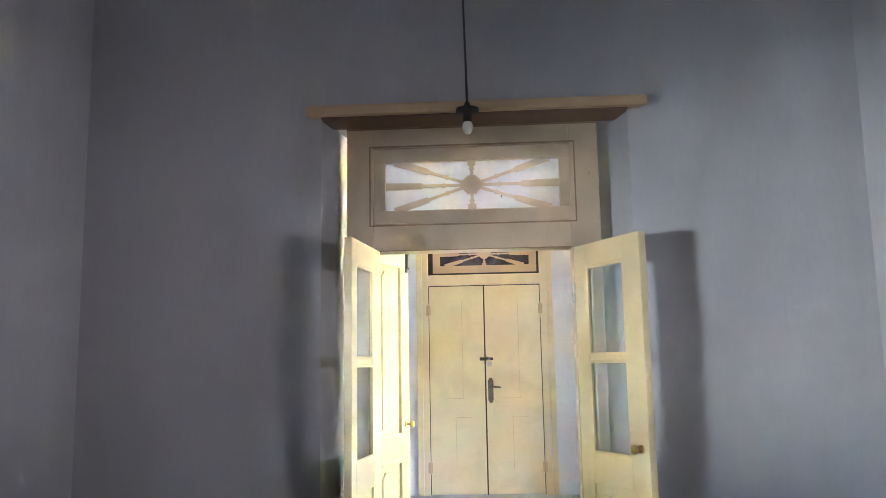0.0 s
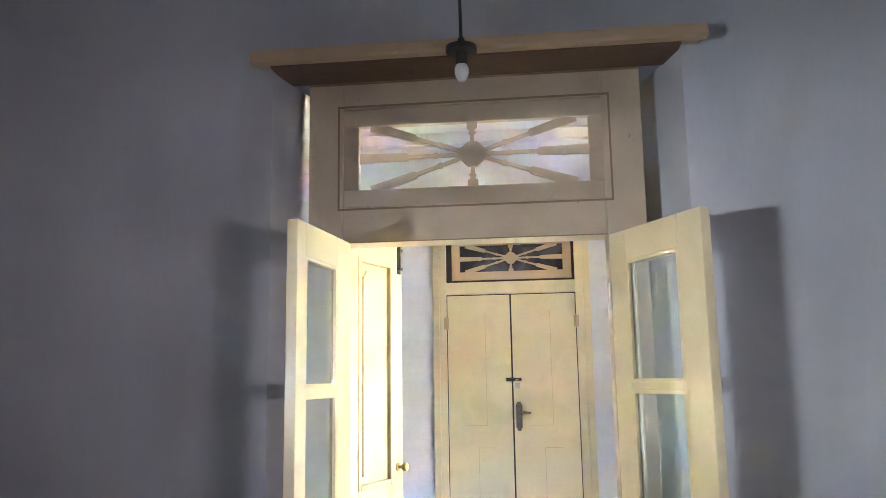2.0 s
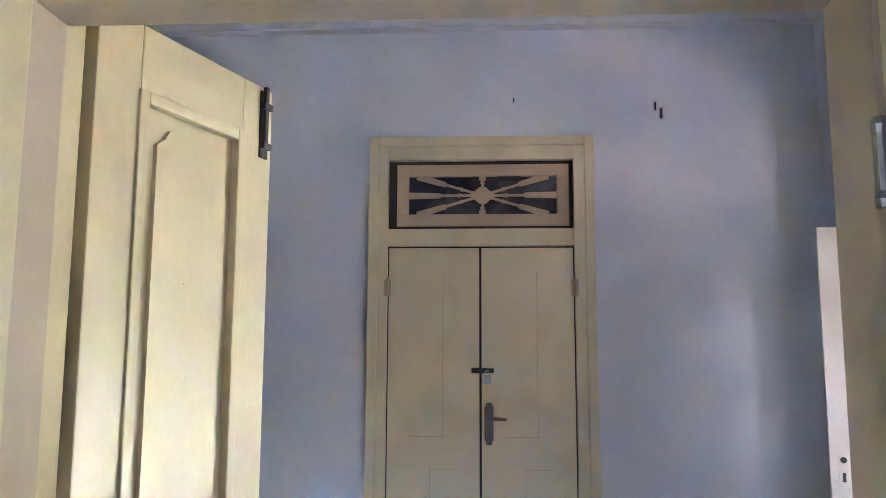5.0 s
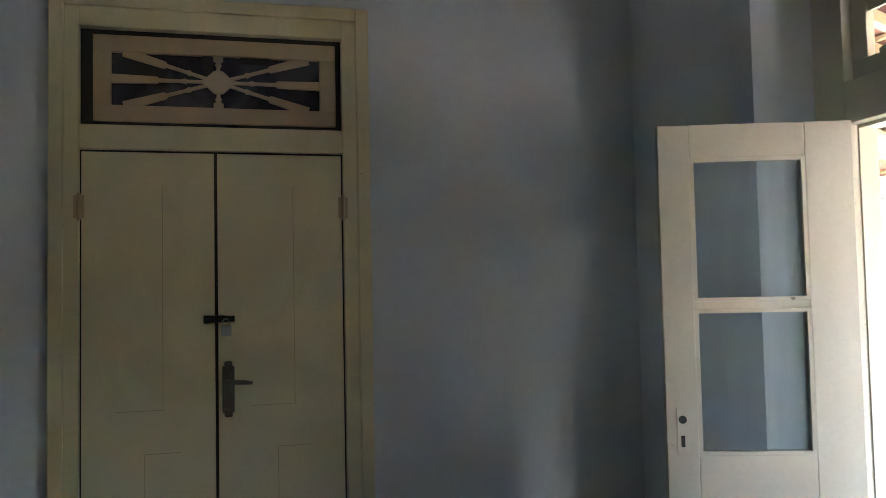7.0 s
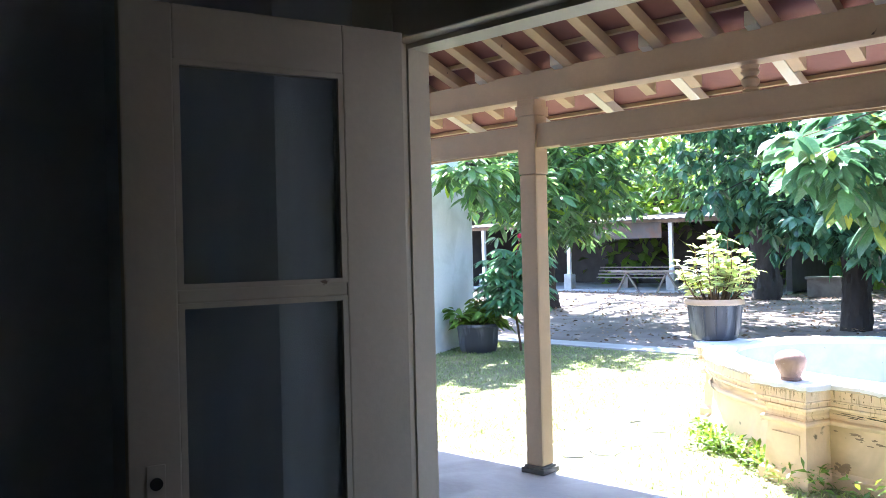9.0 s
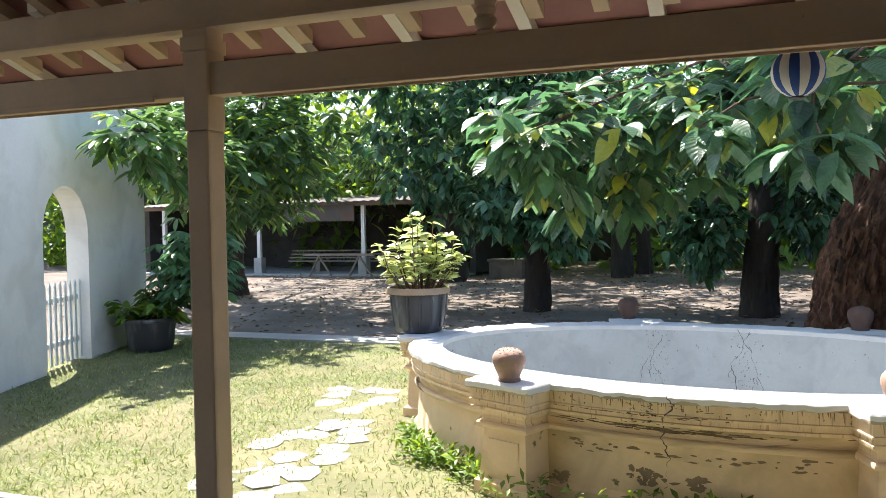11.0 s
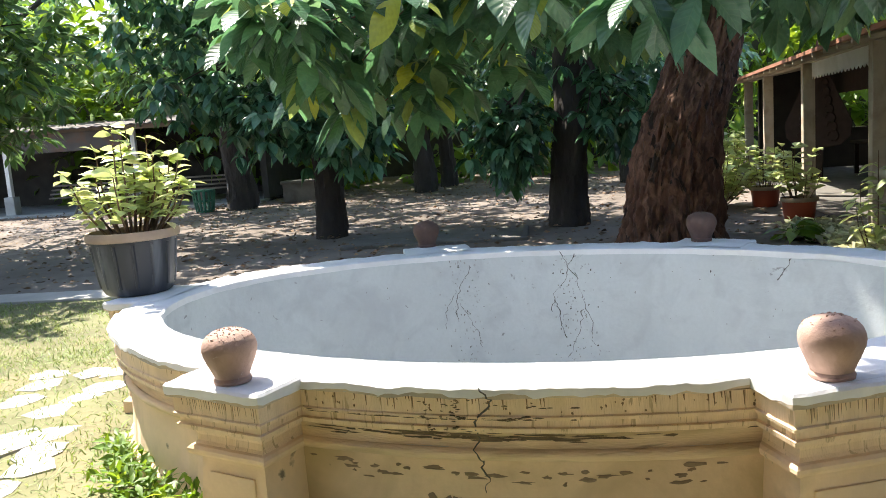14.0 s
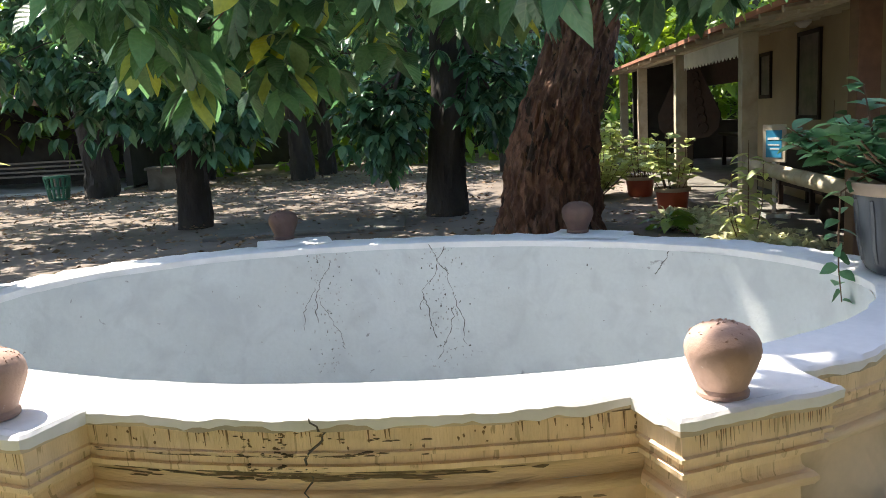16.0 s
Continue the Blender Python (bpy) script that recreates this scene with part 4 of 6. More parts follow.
rim = sweep([(0.081, RAGGED), (0.082, 0.462), (0.070, 0.474), (-0.05, 0.478), (A_IN - A_OUT + 0.01, 0.476), (A_IN - A_OUT, 0.468), (A_IN - A_OUT, 0.43)], 0.006, 9, 0.011)
part("rim", rim, M_RIM, basin, "white limewashed rim", True, LIFT)
part("lining", sweep([(A_IN - A_OUT, 0.432), (A_IN - A_OUT, -0.8)], 0.002, 5), M_INNER, basin, "blue-white cracked inner plaster", True, LIFT)
fb = bmesh.new()
fb.faces.new([fb.verts.new((*oval(A_IN, B_IN, k), -0.75)) for k in range(RING)])
part("floor", fb, M_INNER, basin, "dry basin floor", m=LIFT)


def pier(profile, deep, half, chip=0.0, lid=False):
    """Carries (offset, z) rows round the three free sides of a pier, mitred at its corners."""
    bm = bmesh.new()
    rings = []
    for off, z in profile:
        d, h = deep + off, half + off
        path = [(-0.12 + (d + 0.12) * i / 14, -h) for i in range(14)] + [(d, -h + 2 * h * i / 36) for i in range(36)] + [(d - (d + 0.12) * i / 14, h) for i in range(15)]
        ring = []
        for x, y in path:
            w = 0.004 * noise.noise((x * 6, y * 6, z * 5 + deep)) + 0.003 * noise.noise((x * 19, y * 19, z * 9))
            dz = chip * (noise.noise((x * 7, y * 7, 3)) + 0.6 * noise.noise((x * 23, y * 23, 3)))
            if abs(z - RAGGED) < 1e-6:
                dz += 0.018 * max(-0.6, noise.noise((x * 4, y * 4 + half * 60, 5)) + 0.7 * noise.noise((x * 15, y * 15, 2)))
            ring.append(bm.verts.new((x + w, y + w * (1 if y > 0 else -1), z + dz)))
        rings.append(ring)
    for p, q in zip(rings, rings[1:]):
        for k in range(len(p) - 1):
            bm.faces.new((p[k], p[k + 1], q[k + 1], q[k]))
    if lid:
        bm.faces.new(rings[-1])
    return bm


# front middle of each pier's cap, half width of its body, way it faces
PIERS = [(-1.844, 0.954, 0.172, 165), (-1.66, -1.372, 0.20, 207), (1.80, 1.10, 0.18, 21), (1.72, -1.10, 0.18, -20), (0.03, 2.70, 0.19, 90), (-0.03, -2.70, 0.19, -90)]
MOULD = (("pier_shaft", [(0.05, Z_G - 0.2), (0.05, Z_G + 0.10), (0.02, Z_G + 0.13), (0.0, 0.14), (0.0, 0.165)]),
         ("pier_bead", [(0.0, 0.165), (0.026, 0.168), (0.036, 0.182), (0.036, 0.196), (0.026, 0.208), (0.012, 0.212)]),
         ("pier_hollow", [(0.012, 0.212), (0.004, 0.225), (0.0, 0.25), (0.008, 0.272), (0.03, 0.286)]),
         ("pier_fascia", [(0.03, 0.286), (0.055, 0.288), (0.058, 0.306), (0.046, 0.310), (0.046, 0.336), (0.064, 0.340), (0.066, 0.352), (0.058, 0.357), (0.060, 0.424)]),
         ("pier_lip", [(0.055, 0.420), (0.079, 0.426), (0.081, RAGGED)]),
         ("pier_cap", [(0.081, RAGGED), (0.083, 0.468), (0.074, 0.479), (0.05, 0.482)]))
for fx, fy, half, yaw in PIERS:
    deep = 0.20
    n_ = Vector((math.cos(math.radians(yaw)), math.sin(math.radians(yaw)), 0))
    m = LIFT @ pose(fx - 0.28 * n_.x, fy - 0.28 * n_.y, 0, 0, 0, yaw)
    for nm, rows in MOULD:
        mat_ = {"pier_hollow": M_CORNICE, "pier_fascia": M_CORNICE, "pier_lip": M_LIP, "pier_cap": M_RIM}.get(nm, M_YELLOW)
        part(nm, pier(rows, deep, half, 0.006 if nm in ("pier_lip", "pier_cap") else 0.0, nm == "pier_cap"), mat_, basin, "white pier cap" if nm == "pier_cap" else "ochre pier moulding", m=m)
    part("pier_panel", boxes((deep + 0.001, deep + 0.012, -half + 0.05, half - 0.05, Z_G + 0.17, 0.10), bevel=0.005), M_YELLOW, basin, m=m)
    rr = random.Random(int(yaw) + 400)
    bm = bmesh.new()
    y = -half - 0.03
    while y < half + 0.03:
        y += rr.choice((0.008, 0.011, 0.016, 0.03))
        z0, z1, w_ = 0.424, rr.uniform(0.365, 0.40), rr.uniform(0.0012, 0.003)
        x = deep + 0.0655
        bm.faces.new([bm.verts.new(v) for v in ((x, y - w_, z0), (x, y + w_, z0), (x, y + w_ * 0.3 + 0.003, z1), (x, y - w_ * 0.3 + 0.003, z1))])
    tagged(part("drip_stain", bm, M_DRIP, basin, m=m), "dark rain drips under the lip", kind="stuff")

# dark drips under the lip all round the body
rd = random.Random(77)
bm = bmesh.new()
t = math.pi - 0.62
while t < math.pi + 0.62:
    t += rd.choice((0.005, 0.008, 0.011, 0.02, 0.035))
    if noise.noise((t * 7, 0, 0)) < -0.18:
        continue
    z0, z1, w_ = 0.424, 0.424 - rd.uniform(0.012, 0.055), rd.uniform(0.0006, 0.0016)
    q = []
    for dt, z in ((-w_, z0), (w_, z0), (w_ * 0.3 + 0.001, z1), (-w_ * 0.3 + 0.001, z1)):
        x, y = (A_OUT + 0.0605) * math.cos(t + dt), (B_OUT + 0.0605) * math.sin(t + dt)
        w = 0.003 * noise.noise((x * 3.1 + 6, y * 3.1, z * 4)) + 0.0018 * noise.noise((x * 11 + 6, y * 11, z * 7)) + 0.0016
        q.append(bm.verts.new((x * (1 + w), y * (1 + w), z)))
    bm.faces.new(q)
tagged(part("drip_stain", bm, M_DRIP, basin, m=LIFT), "dark rain drips under the lip", kind="stuff")

# --- clay urns upside down on the pedestals ---
URN = [(0.058, 0.0), (0.073, 0.002), (0.075, 0.014), (0.068, 0.025), (0.072, 0.036), (0.082, 0.060), (0.095, 0.090), (0.104, 0.116), (0.107, 0.136), (0.105, 0.154), (0.098, 0.172), (0.085, 0.188), (0.066, 0.200), (0.042, 0.208), (0.016, 0.212)]
for k, (x, y) in enumerate(((7.373, 8.295), (7.199, 6.131), (10.90, 8.01), (10.42, 5.93))):
    u = thing("clay_urn", pose(x, y, 0.481, 0, 0, 70 * k), "weathered terracotta urn set mouth-down on the rim" if k < 2 else "weathered terracotta urn on the far rim, darkened as if in shade", "urn", "urns on the basin")
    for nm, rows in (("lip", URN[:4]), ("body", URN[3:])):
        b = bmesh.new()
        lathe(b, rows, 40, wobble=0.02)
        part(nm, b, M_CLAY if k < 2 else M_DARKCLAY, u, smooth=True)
    rr = random.Random(500 + k)
    b = bmesh.new()
    for q in range(150 if k == 0 else 60):
        a, f = rr.uniform(0, 2 * math.pi), rr.random() ** 0.6
        rad = 0.092 * f
        z = 0.2125 - 0.032 * (rad / 0.092) ** 2.4 - 0.001
        e = rr.uniform(0.002, 0.0065)
        bmesh.ops.create_icosphere(b, subdivisions=1, radius=e, matrix=pose(rad * math.cos(a), rad * math.sin(a), z, rr.uniform(0, 90), rr.uniform(0, 90)) @ Matrix.Diagonal((1.4, 1, 0.5, 1)))
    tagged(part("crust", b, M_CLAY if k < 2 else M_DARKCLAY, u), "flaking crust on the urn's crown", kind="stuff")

# --- cracks and bare patches in the basin's plaster ---
def on_oval(t, off):
    a, b = A_OUT + off, B_OUT + off
    return Vector((a * math.cos(t), b * math.sin(t), 0))


def crack(t0, off, z0, z1, drift, width, seed):
    rr = random.Random(seed)
    pts, t = [], t0
    n_ = 16
    for i in range(n_ + 1):
        z = z0 + (z1 - z0) * i / n_
        t += rr.uniform(-1, 1) * min(0.010, 0.35 * abs(z1 - z0) / n_) + drift / n_
        p = on_oval(t, off)
        pts.append((p.x, p.y, z))
    bm = bmesh.new()
    tube(bm, pts, [width * rr.uniform(0.3, 1.1) for _ in pts], 5)
    part("crack", bm, M_CRACK, basin, "dark jagged crack", m=LIFT)


OFF_IN = A_IN - A_OUT
for k, (t, z0, z1, w) in enumerate(((-0.03, 0.44, 0.0, 0.0035), (0.02, 0.46, 0.25, 0.003), (0.33, 0.38, -0.05, 0.003), (0.37, 0.1, -0.25, 0.002), (-0.06, 0.02, -0.35, 0.003), (0.05, 0.1, -0.2, 0.004), (-0.75, 0.44, 0.28, 0.004), (-0.02, 0.3, -0.25, 0.0025), (0.38, 0.2, -0.1, 0.002))):
    crack(t, OFF_IN - 0.001, z0, z1, 0.05 * (-1) ** k, w, 80 + k)
COURSES = (([(0.05, Z_G + 0.10), (0.02, Z_G + 0.13), (0.0, 0.165)], 0.002, 0), ([(0.0, 0.165), (0.026, 0.168), (0.036, 0.182), (0.036, 0.196), (0.026, 0.208), (0.012, 0.212)], 0.003, 3),
           ([(0.012, 0.212), (0.004, 0.225), (0.0, 0.25), (0.008, 0.272), (0.03, 0.286)], 0.002, 4),
           ([(0.03, 0.286), (0.055, 0.288), (0.058, 0.306), (0.046, 0.310), (0.046, 0.336), (0.064, 0.340), (0.066, 0.352), (0.058, 0.357), (0.060, 0.424)], 0.003, 6),
           ([(0.079, 0.4241), (0.081, RAGGED), (0.082, 0.47)], 0.006, 9))


def skin(t, z, lift):
    """A point on the basin's outer face at height z, lifted off it."""
    for rows, wear, seed in COURSES:
        if z <= rows[-1][1] or rows[-1][1] > 0.465:
            zs = [q[1] for q in rows]
            off = float(np.interp(z, zs, [q[0] for q in rows])) + lift
            x, y = (A_OUT + off) * math.cos(t), (B_OUT + off) * math.sin(t)
            w = wear * noise.noise((x * 3.1 + seed, y * 3.1, z * 4)) + 0.6 * wear * noise.noise((x * 11 + seed, y * 11, z * 7))
            return Vector((x * (1 + w), y * (1 + w), z))


def lining_skin(t, z, lift):
    x, y = (A_IN - lift) * math.cos(t), (B_IN - lift) * math.sin(t)
    w = 0.002 * noise.noise((x * 3.1 + 5, y * 3.1, z * 4)) + 0.0012 * noise.noise((x * 11 + 5, y * 11, z * 7))
    return Vector((x * (1 + w), y * (1 + w), z))


def scabs(spots, surface, material, label, seed, lift=0.0025):
    """Many small ragged scabs, each (angle, height, half width, half height), lying on a face of the basin."""
    rr = random.Random(seed)
    bm = bmesh.new()
    for t, z, w, h in spots:
        n_ = rr.choice((7, 8, 9, 11))
        turn = rr.uniform(0, 6)
        ring = []
        for i in range(n_):
            a = 2 * math.pi * i / n_ + turn
            k = rr.uniform(0.45, 1.25)
            ring.append(bm.verts.new(surface(t + k * w * math.cos(a) / 2.2, z + k * h * math.sin(a), lift)))
        mid = bm.verts.new(surface(t, z, lift + 0.0015))
        for i in range(n_):
            bm.faces.new((mid, ring[i], ring[(i + 1) % n_]))
    tagged(part("plaster_scab", bm, material, basin, m=LIFT), label, kind="stuff")


rc = random.Random(95)
bm = bmesh.new()
pts, t = [], math.pi + 0.030
for i in range(44):
    z = 0.468 - i * 0.013
    t += rc.uniform(-0.007, 0.0078)
    pts.append(skin(t, z, 0.0))
tube(bm, pts, [rc.uniform(0.0018, 0.0048) * (1.0 if i < 30 else 0.6) for i in range(44)], 6)
part("crack", bm, M_CRACK, basin, "black jagged crack through rim and cornice", m=LIFT)


rp = random.Random(12)
G_ = rp.gauss
U_ = rp.uniform
for k, (material, n_) in enumerate(((M_CEMENT, 210), (M_CRACK, 70))):
    spots = [((0.345 if q % 2 else -0.03) + G_(0, 0.035), 0.43 - 0.85 * U_(0, 1) ** 1.2, U_(0.002, 0.008), U_(0.002, 0.010)) for q in range(n_)]
    spots += [(U_(-0.9, 0.9), U_(-0.2, 0.42), U_(0.002, 0.006), U_(0.002, 0.010)) for q in range(n_ // 5)]
    scabs(spots, lining_skin, material, "grey and black scabs in the lining plaster", 140 + k)
# black mould along the cornice, thickest beside the crack, and a stained line in the hollow
spots = [(math.pi - 0.02 + G_(0, 0.03), rp.choice((0.343, 0.343, 0.40, 0.375, 0.30)) + G_(0, 0.006), U_(0.004, 0.014), U_(0.0015, 0.004)) for q in range(60)]
spots += [(math.pi + 0.05 + abs(G_(0, 0.05)), rp.choice((0.343, 0.39)) + G_(0, 0.006), U_(0.006, 0.022), U_(0.002, 0.004)) for q in range(26)]
spots += [(math.pi + U_(-0.36, 0.12), 0.341 + G_(0, 0.003), U_(0.008, 0.035), U_(0.0015, 0.003)) for q in range(46)]
spots += [(math.pi + G_(0.0, 0.12), 0.252 + G_(0, 0.007), U_(0.02, 0.08), U_(0.002, 0.006)) for q in range(90)]
spots += [(math.pi - 0.452 + G_(0, 0.010), 0.26 + G_(0, 0.02), U_(0.004, 0.012), U_(0.004, 0.012)) for q in range(26)]
scabs(spots, skin, M_MOULD, "black mould on the cornice beside the crack", 300)
scabs([(math.pi + U_(-0.45, 0.45), U_(0.365, 0.415), U_(0.002, 0.005), U_(0.003, 0.008)) for q in range(50)], skin, M_DRIP, "brown flecks on the cornice", 301)
for k, (t, z, w, h, n_) in enumerate(((math.pi - 0.02, -0.04, 0.030, 0.030, 34), (math.pi + 0.10, -0.05, 0.022, 0.024, 22), (math.pi - 0.25, -0.12, 0.016, 0.02, 14))):
    scabs([(t + G_(0, w * 0.9), z + G_(0, h), U_(0.012, 0.034), U_(0.008, 0.022)) for q in range(n_)], skin, M_BARE, "brown patch of fallen plaster", 310 + k, 0.004)
# scalloped edges where the body's limewash has come away
scabs([(math.pi + U_(-0.36, 0.4), 0.105 + G_(0, 0.016), U_(0.008, 0.05), U_(0.004, 0.012)) for q in range(46)], skin, M_BARE, "brown scallops of fallen limewash", 302)


# ---- trees and plants ----
def clustered(blobs, per_cluster, size, seed, droop_dir=-0.35, spread=0.9, shell=0.55):
    """Leaf places, directions and sizes: clusters of leaves on the outside of several lumps."""
    g = np.random.default_rng(seed)
    spots, dirs, sizes = [], [], []
    for (cx, cy, cz), (rx, ry, rz), count in blobs:
        v = g.normal(size=(count, 3))
        v /= np.linalg.norm(v, axis=1)[:, None]
        r = (shell + (1 - shell) * g.random(count))[:, None]
        c = np.array((cx, cy, cz)) + v * r * np.array((rx, ry, rz)) * (1 + 0.18 * g.normal(size=(count, 1)))
        for q, out in zip(c, v):
            k = g.integers(max(2, per_cluster - 3), per_cluster + 3)
            a = g.uniform(0, 2 * np.pi, k)
            d = np.c_[np.cos(a), np.sin(a), g.uniform(-0.4, 0.5, k) + droop_dir] * spread + out * 0.5
            s = size * g.uniform(0.65, 1.2, k)
            spots.append(q + d * 0.12 * s[:, None])
            dirs.append(d)
            sizes.append(s)
    return np.concatenate(spots), np.concatenate(dirs), np.concatenate(sizes)


def barked(pts, radii, seg, seed):
    """A trunk with furrowed bark: long ridges that wander round it."""
    bm = bmesh.new()
    rings = []
    steps = 18
    for i in range(len(pts) - 1):
        for j in range(steps + (1 if i == len(pts) - 2 else 0)):
            f = j / steps
            p, r = pts[i].lerp(pts[i + 1], f), radii[i] * (1 - f) + radii[i + 1] * f
            ring = []
            for k in range(seg):
                a = 2 * math.pi * k / seg
                c, s = math.cos(a), math.sin(a)
                ridge = abs(noise.noise((c * 3.2 + seed, s * 3.2, p.z * 0.7))) + 0.5 * abs(noise.noise((c * 7 + seed, s * 7, p.z * 1.6)))
                w = 1.10 - 0.34 * (0.5 - min(0.5, ridge)) + 0.16 * noise.noise((c * 1.1, s * 1.1, p.z * 0.9 + seed)) + 0.09 * noise.noise((c * 8, s * 8, p.z * 4)) + 0.075 * noise.noise((c * 17, s * 17, p.z * 8)) + 0.03 * noise.noise((c * 34, s * 34, p.z * 17))
                ring.append(bm.verts.new((p.x + r * w * c, p.y + r * w * s, p.z)))
            rings.append(ring)
    for p, q in zip(rings, rings[1:]):
        for k in range(seg):
            bm.faces.new((p[k], p[(k + 1) % seg], q[(k + 1) % seg], q[k]))
    bm.faces.new(rings[0][::-1])
    bm.faces.new(rings[-1])
    return bm


def tree(label, base, trunk, blobs, leaf, size, form, per_cluster=6, bark=None, seed=1, droop=0.3, limbs=True, category="tree", name="tree", droop_dir=-0.35, shell=0.55, group="", stout=0.55):
    t = thing(name, pose(*base), label, category, group)
    bm = barked([Vector(p) - Vector(base) for p, r in trunk], [r for p, r in trunk], 150 if trunk[0][1] > 0.6 else 32, seed)
    part("trunk", bm, bark or M_DARKBARK, t, smooth=True)
    top = Vector(trunk[-1][0])
    rr = random.Random(seed)
    if limbs:
        for (c, r, n_) in blobs:
            bm = bmesh.new()
            c = Vector(c)
            a = Vector(trunk[-2][0]).lerp(top, rr.uniform(0.2, 0.9))
            mid = a.lerp(c, 0.5) + Vector((rr.uniform(-0.2, 0.2), rr.uniform(-0.2, 0.2), rr.uniform(0.1, 0.4)))
            rad = trunk[-1][1] * stout
            tube(bm, [a - Vector(base), a.lerp(mid, 0.5) - Vector(base), mid - Vector(base), c - Vector(base)], [rad, rad * 0.75, rad * 0.55, rad * 0.25], 8, 0.15)
            for q in range(4):
                e = c + Vector((rr.uniform(-1, 1) * r[0], rr.uniform(-1, 1) * r[1], rr.uniform(-0.8, 0.8) * r[2])) * 0.85
                s0 = mid.lerp(c, rr.uniform(0.3, 1))
                tube(bm, [s0 - Vector(base), s0.lerp(e, 0.5) + Vector((0, 0, 0.06)) - Vector(base), e - Vector(base)], [rad * 0.22, rad * 0.15, rad * 0.06 + 0.003], 6)
            part("limb", bm, bark or M_DARKBARK, t, smooth=True)
    sp, di, si = clustered(blobs, per_cluster, size, seed, droop_dir, shell=shell)
    cr = leaves("crown", sp - np.array(base), di, si, leaf, t, form, droop=droop, seed=seed)
    return t


G = Z_G
# broad-leaved tree whose low boughs hang over the basin
# crown lumps at (11.1, 7.3) and (17.3, 7.8) are unseen, added to cast shade
tree("old broad-leaved tree, furrowed red-brown trunk, boughs hanging over the basin", (15.5, 5.35, G),
     [((15.5, 5.35, G - 0.1), 0.74), ((15.5, 5.36, 0.0), 0.62), ((15.52, 5.32, 0.6), 0.56), ((15.6, 5.12, 1.4), 0.49), ((15.68, 4.9, 2.0), 0.43), ((15.75, 4.72, 2.6), 0.39), ((15.9, 4.55, 3.6), 0.33), ((16.0, 4.4, 5.2), 0.25)],
     [((10.6, 8.9, 2.45), (0.6, 0.5, 0.3), 16), ((11.3, 8.75, 2.35), (0.9, 0.8, 0.55), 42), ((12.0, 8.35, 1.95), (0.6, 0.6, 0.45), 26), ((12.4, 7.7, 2.4), (1.0, 0.8, 0.6), 46), ((11.4, 7.2, 2.75), (1.0, 0.9, 0.4), 46), ((12.6, 6.4, 2.65), (0.9, 0.9, 0.5), 42),
      ((13.8, 7.2, 3.1), (1.3, 1.4, 0.7), 46), ((9.1, 6.2, 2.6), (0.7, 0.7, 0.3), 20), ((10.6, 4.7, 2.6), (1.0, 0.9, 0.45), 50), ((12.2, 4.6, 2.8), (1.2, 1.0, 0.6), 60), ((13.8, 4.4, 3.6), (1.6, 1.6, 0.9), 90), ((16.4, 5.5, 5.4), (2.4, 2.6, 1.0), 90), ((11.1, 7.3, 5.3), (2.0, 1.5, 0.5), 170), ((17.3, 7.8, 5.4), (1.8, 1.3, 0.5), 170), ((11.7, 8.95, 2.9), (0.5, 0.4, 0.25), 16), ((11.25, 6.9, 2.75), (0.5, 0.5, 0.25), 16)],
     M_BIGLEAF, 0.315, "big", 7, M_BARK, 11, 0.34, droop_dir=-0.35, stout=0.16)
hb = thing("hanging_bough", pose(8.6, 6.3, 2.35), "leafy bough tip with large hanging serrated leaves", "bough")
bm = bmesh.new()
tube(bm, [(3.2, -0.3, 0.5), (1.6, 0.0, 0.35), (0.5, 0.1, 0.12), (0.0, 0.15, -0.15), (-0.25, 0.12, -0.32)], [0.03, 0.022, 0.016, 0.01, 0.005], 8)
tube(bm, [(0.5, 0.1, 0.12), (0.2, 0.6, 0.0), (0.05, 0.9, -0.2)], [0.014, 0.01, 0.005], 8)
tube(bm, [(0.5, 0.1, 0.12), (0.2, -0.5, 0.05), (0.1, -0.9, -0.1)], [0.014, 0.01, 0.005], 8)
part("twig", bm, M_TWIG, hb)
sp, di, si = clustered([((-0.3, 0.15, -0.4), (0.15, 0.2, 0.12), 5), ((0.05, 0.85, -0.2), (0.2, 0.25, 0.15), 6), ((0.1, -0.9, -0.1), (0.25, 0.3, 0.15), 7), ((0.35, 0.2, 0.1), (0.35, 0.4, 0.2), 8)], 6, 0.27, 5, -0.5)
leaves("foliage", sp, di, si, M_BIGLEAF, hb, "big", droop=0.35, fold=0.3, seed=9)

# lumps from z 6 up are added to dapple the ground with shade
tree("dense dark-leaved garden tree with a black trunk", (18.4, 10.8, G), [((18.4, 10.8, G - 0.1), 0.28), ((18.42, 10.8, 0.1), 0.245), ((18.4, 10.8, 0.9), 0.22), ((18.5, 10.9, 2.2), 0.19), ((18.5, 11.0, 4.0), 0.14)],
     [((18.0, 11.0, 1.9), (1.5, 1.7, 0.8), 150), ((18.6, 12.2, 3.0), (2.0, 2.2, 1.3), 260), ((18.4, 10.6, 3.6), (2.0, 2.2, 1.5), 240), ((18.8, 13.0, 4.8), (2.2, 2.4, 1.4), 200), ((18.4, 10.2, 5.2), (2.2, 2.4, 1.2), 160), ((17.3, 10.1, 1.45), (0.7, 0.8, 0.5), 60), ((18.5, 14.5, 6.6), (2.6, 2.4, 0.9), 150), ((20.8, 13.0, 7.2), (2.4, 2.4, 0.8), 120), ((22.5, 16.5, 7.4), (2.6, 2.6, 0.9), 120), ((22.3, 13.2, 6.4), (2.6, 2.4, 0.8), 150), ((25.2, 12.6, 7.0), (2.6, 2.6, 0.8), 150)],
     M_DENSE, 0.24, "oval", 8, M_DARKBARK, 21, 0.45)
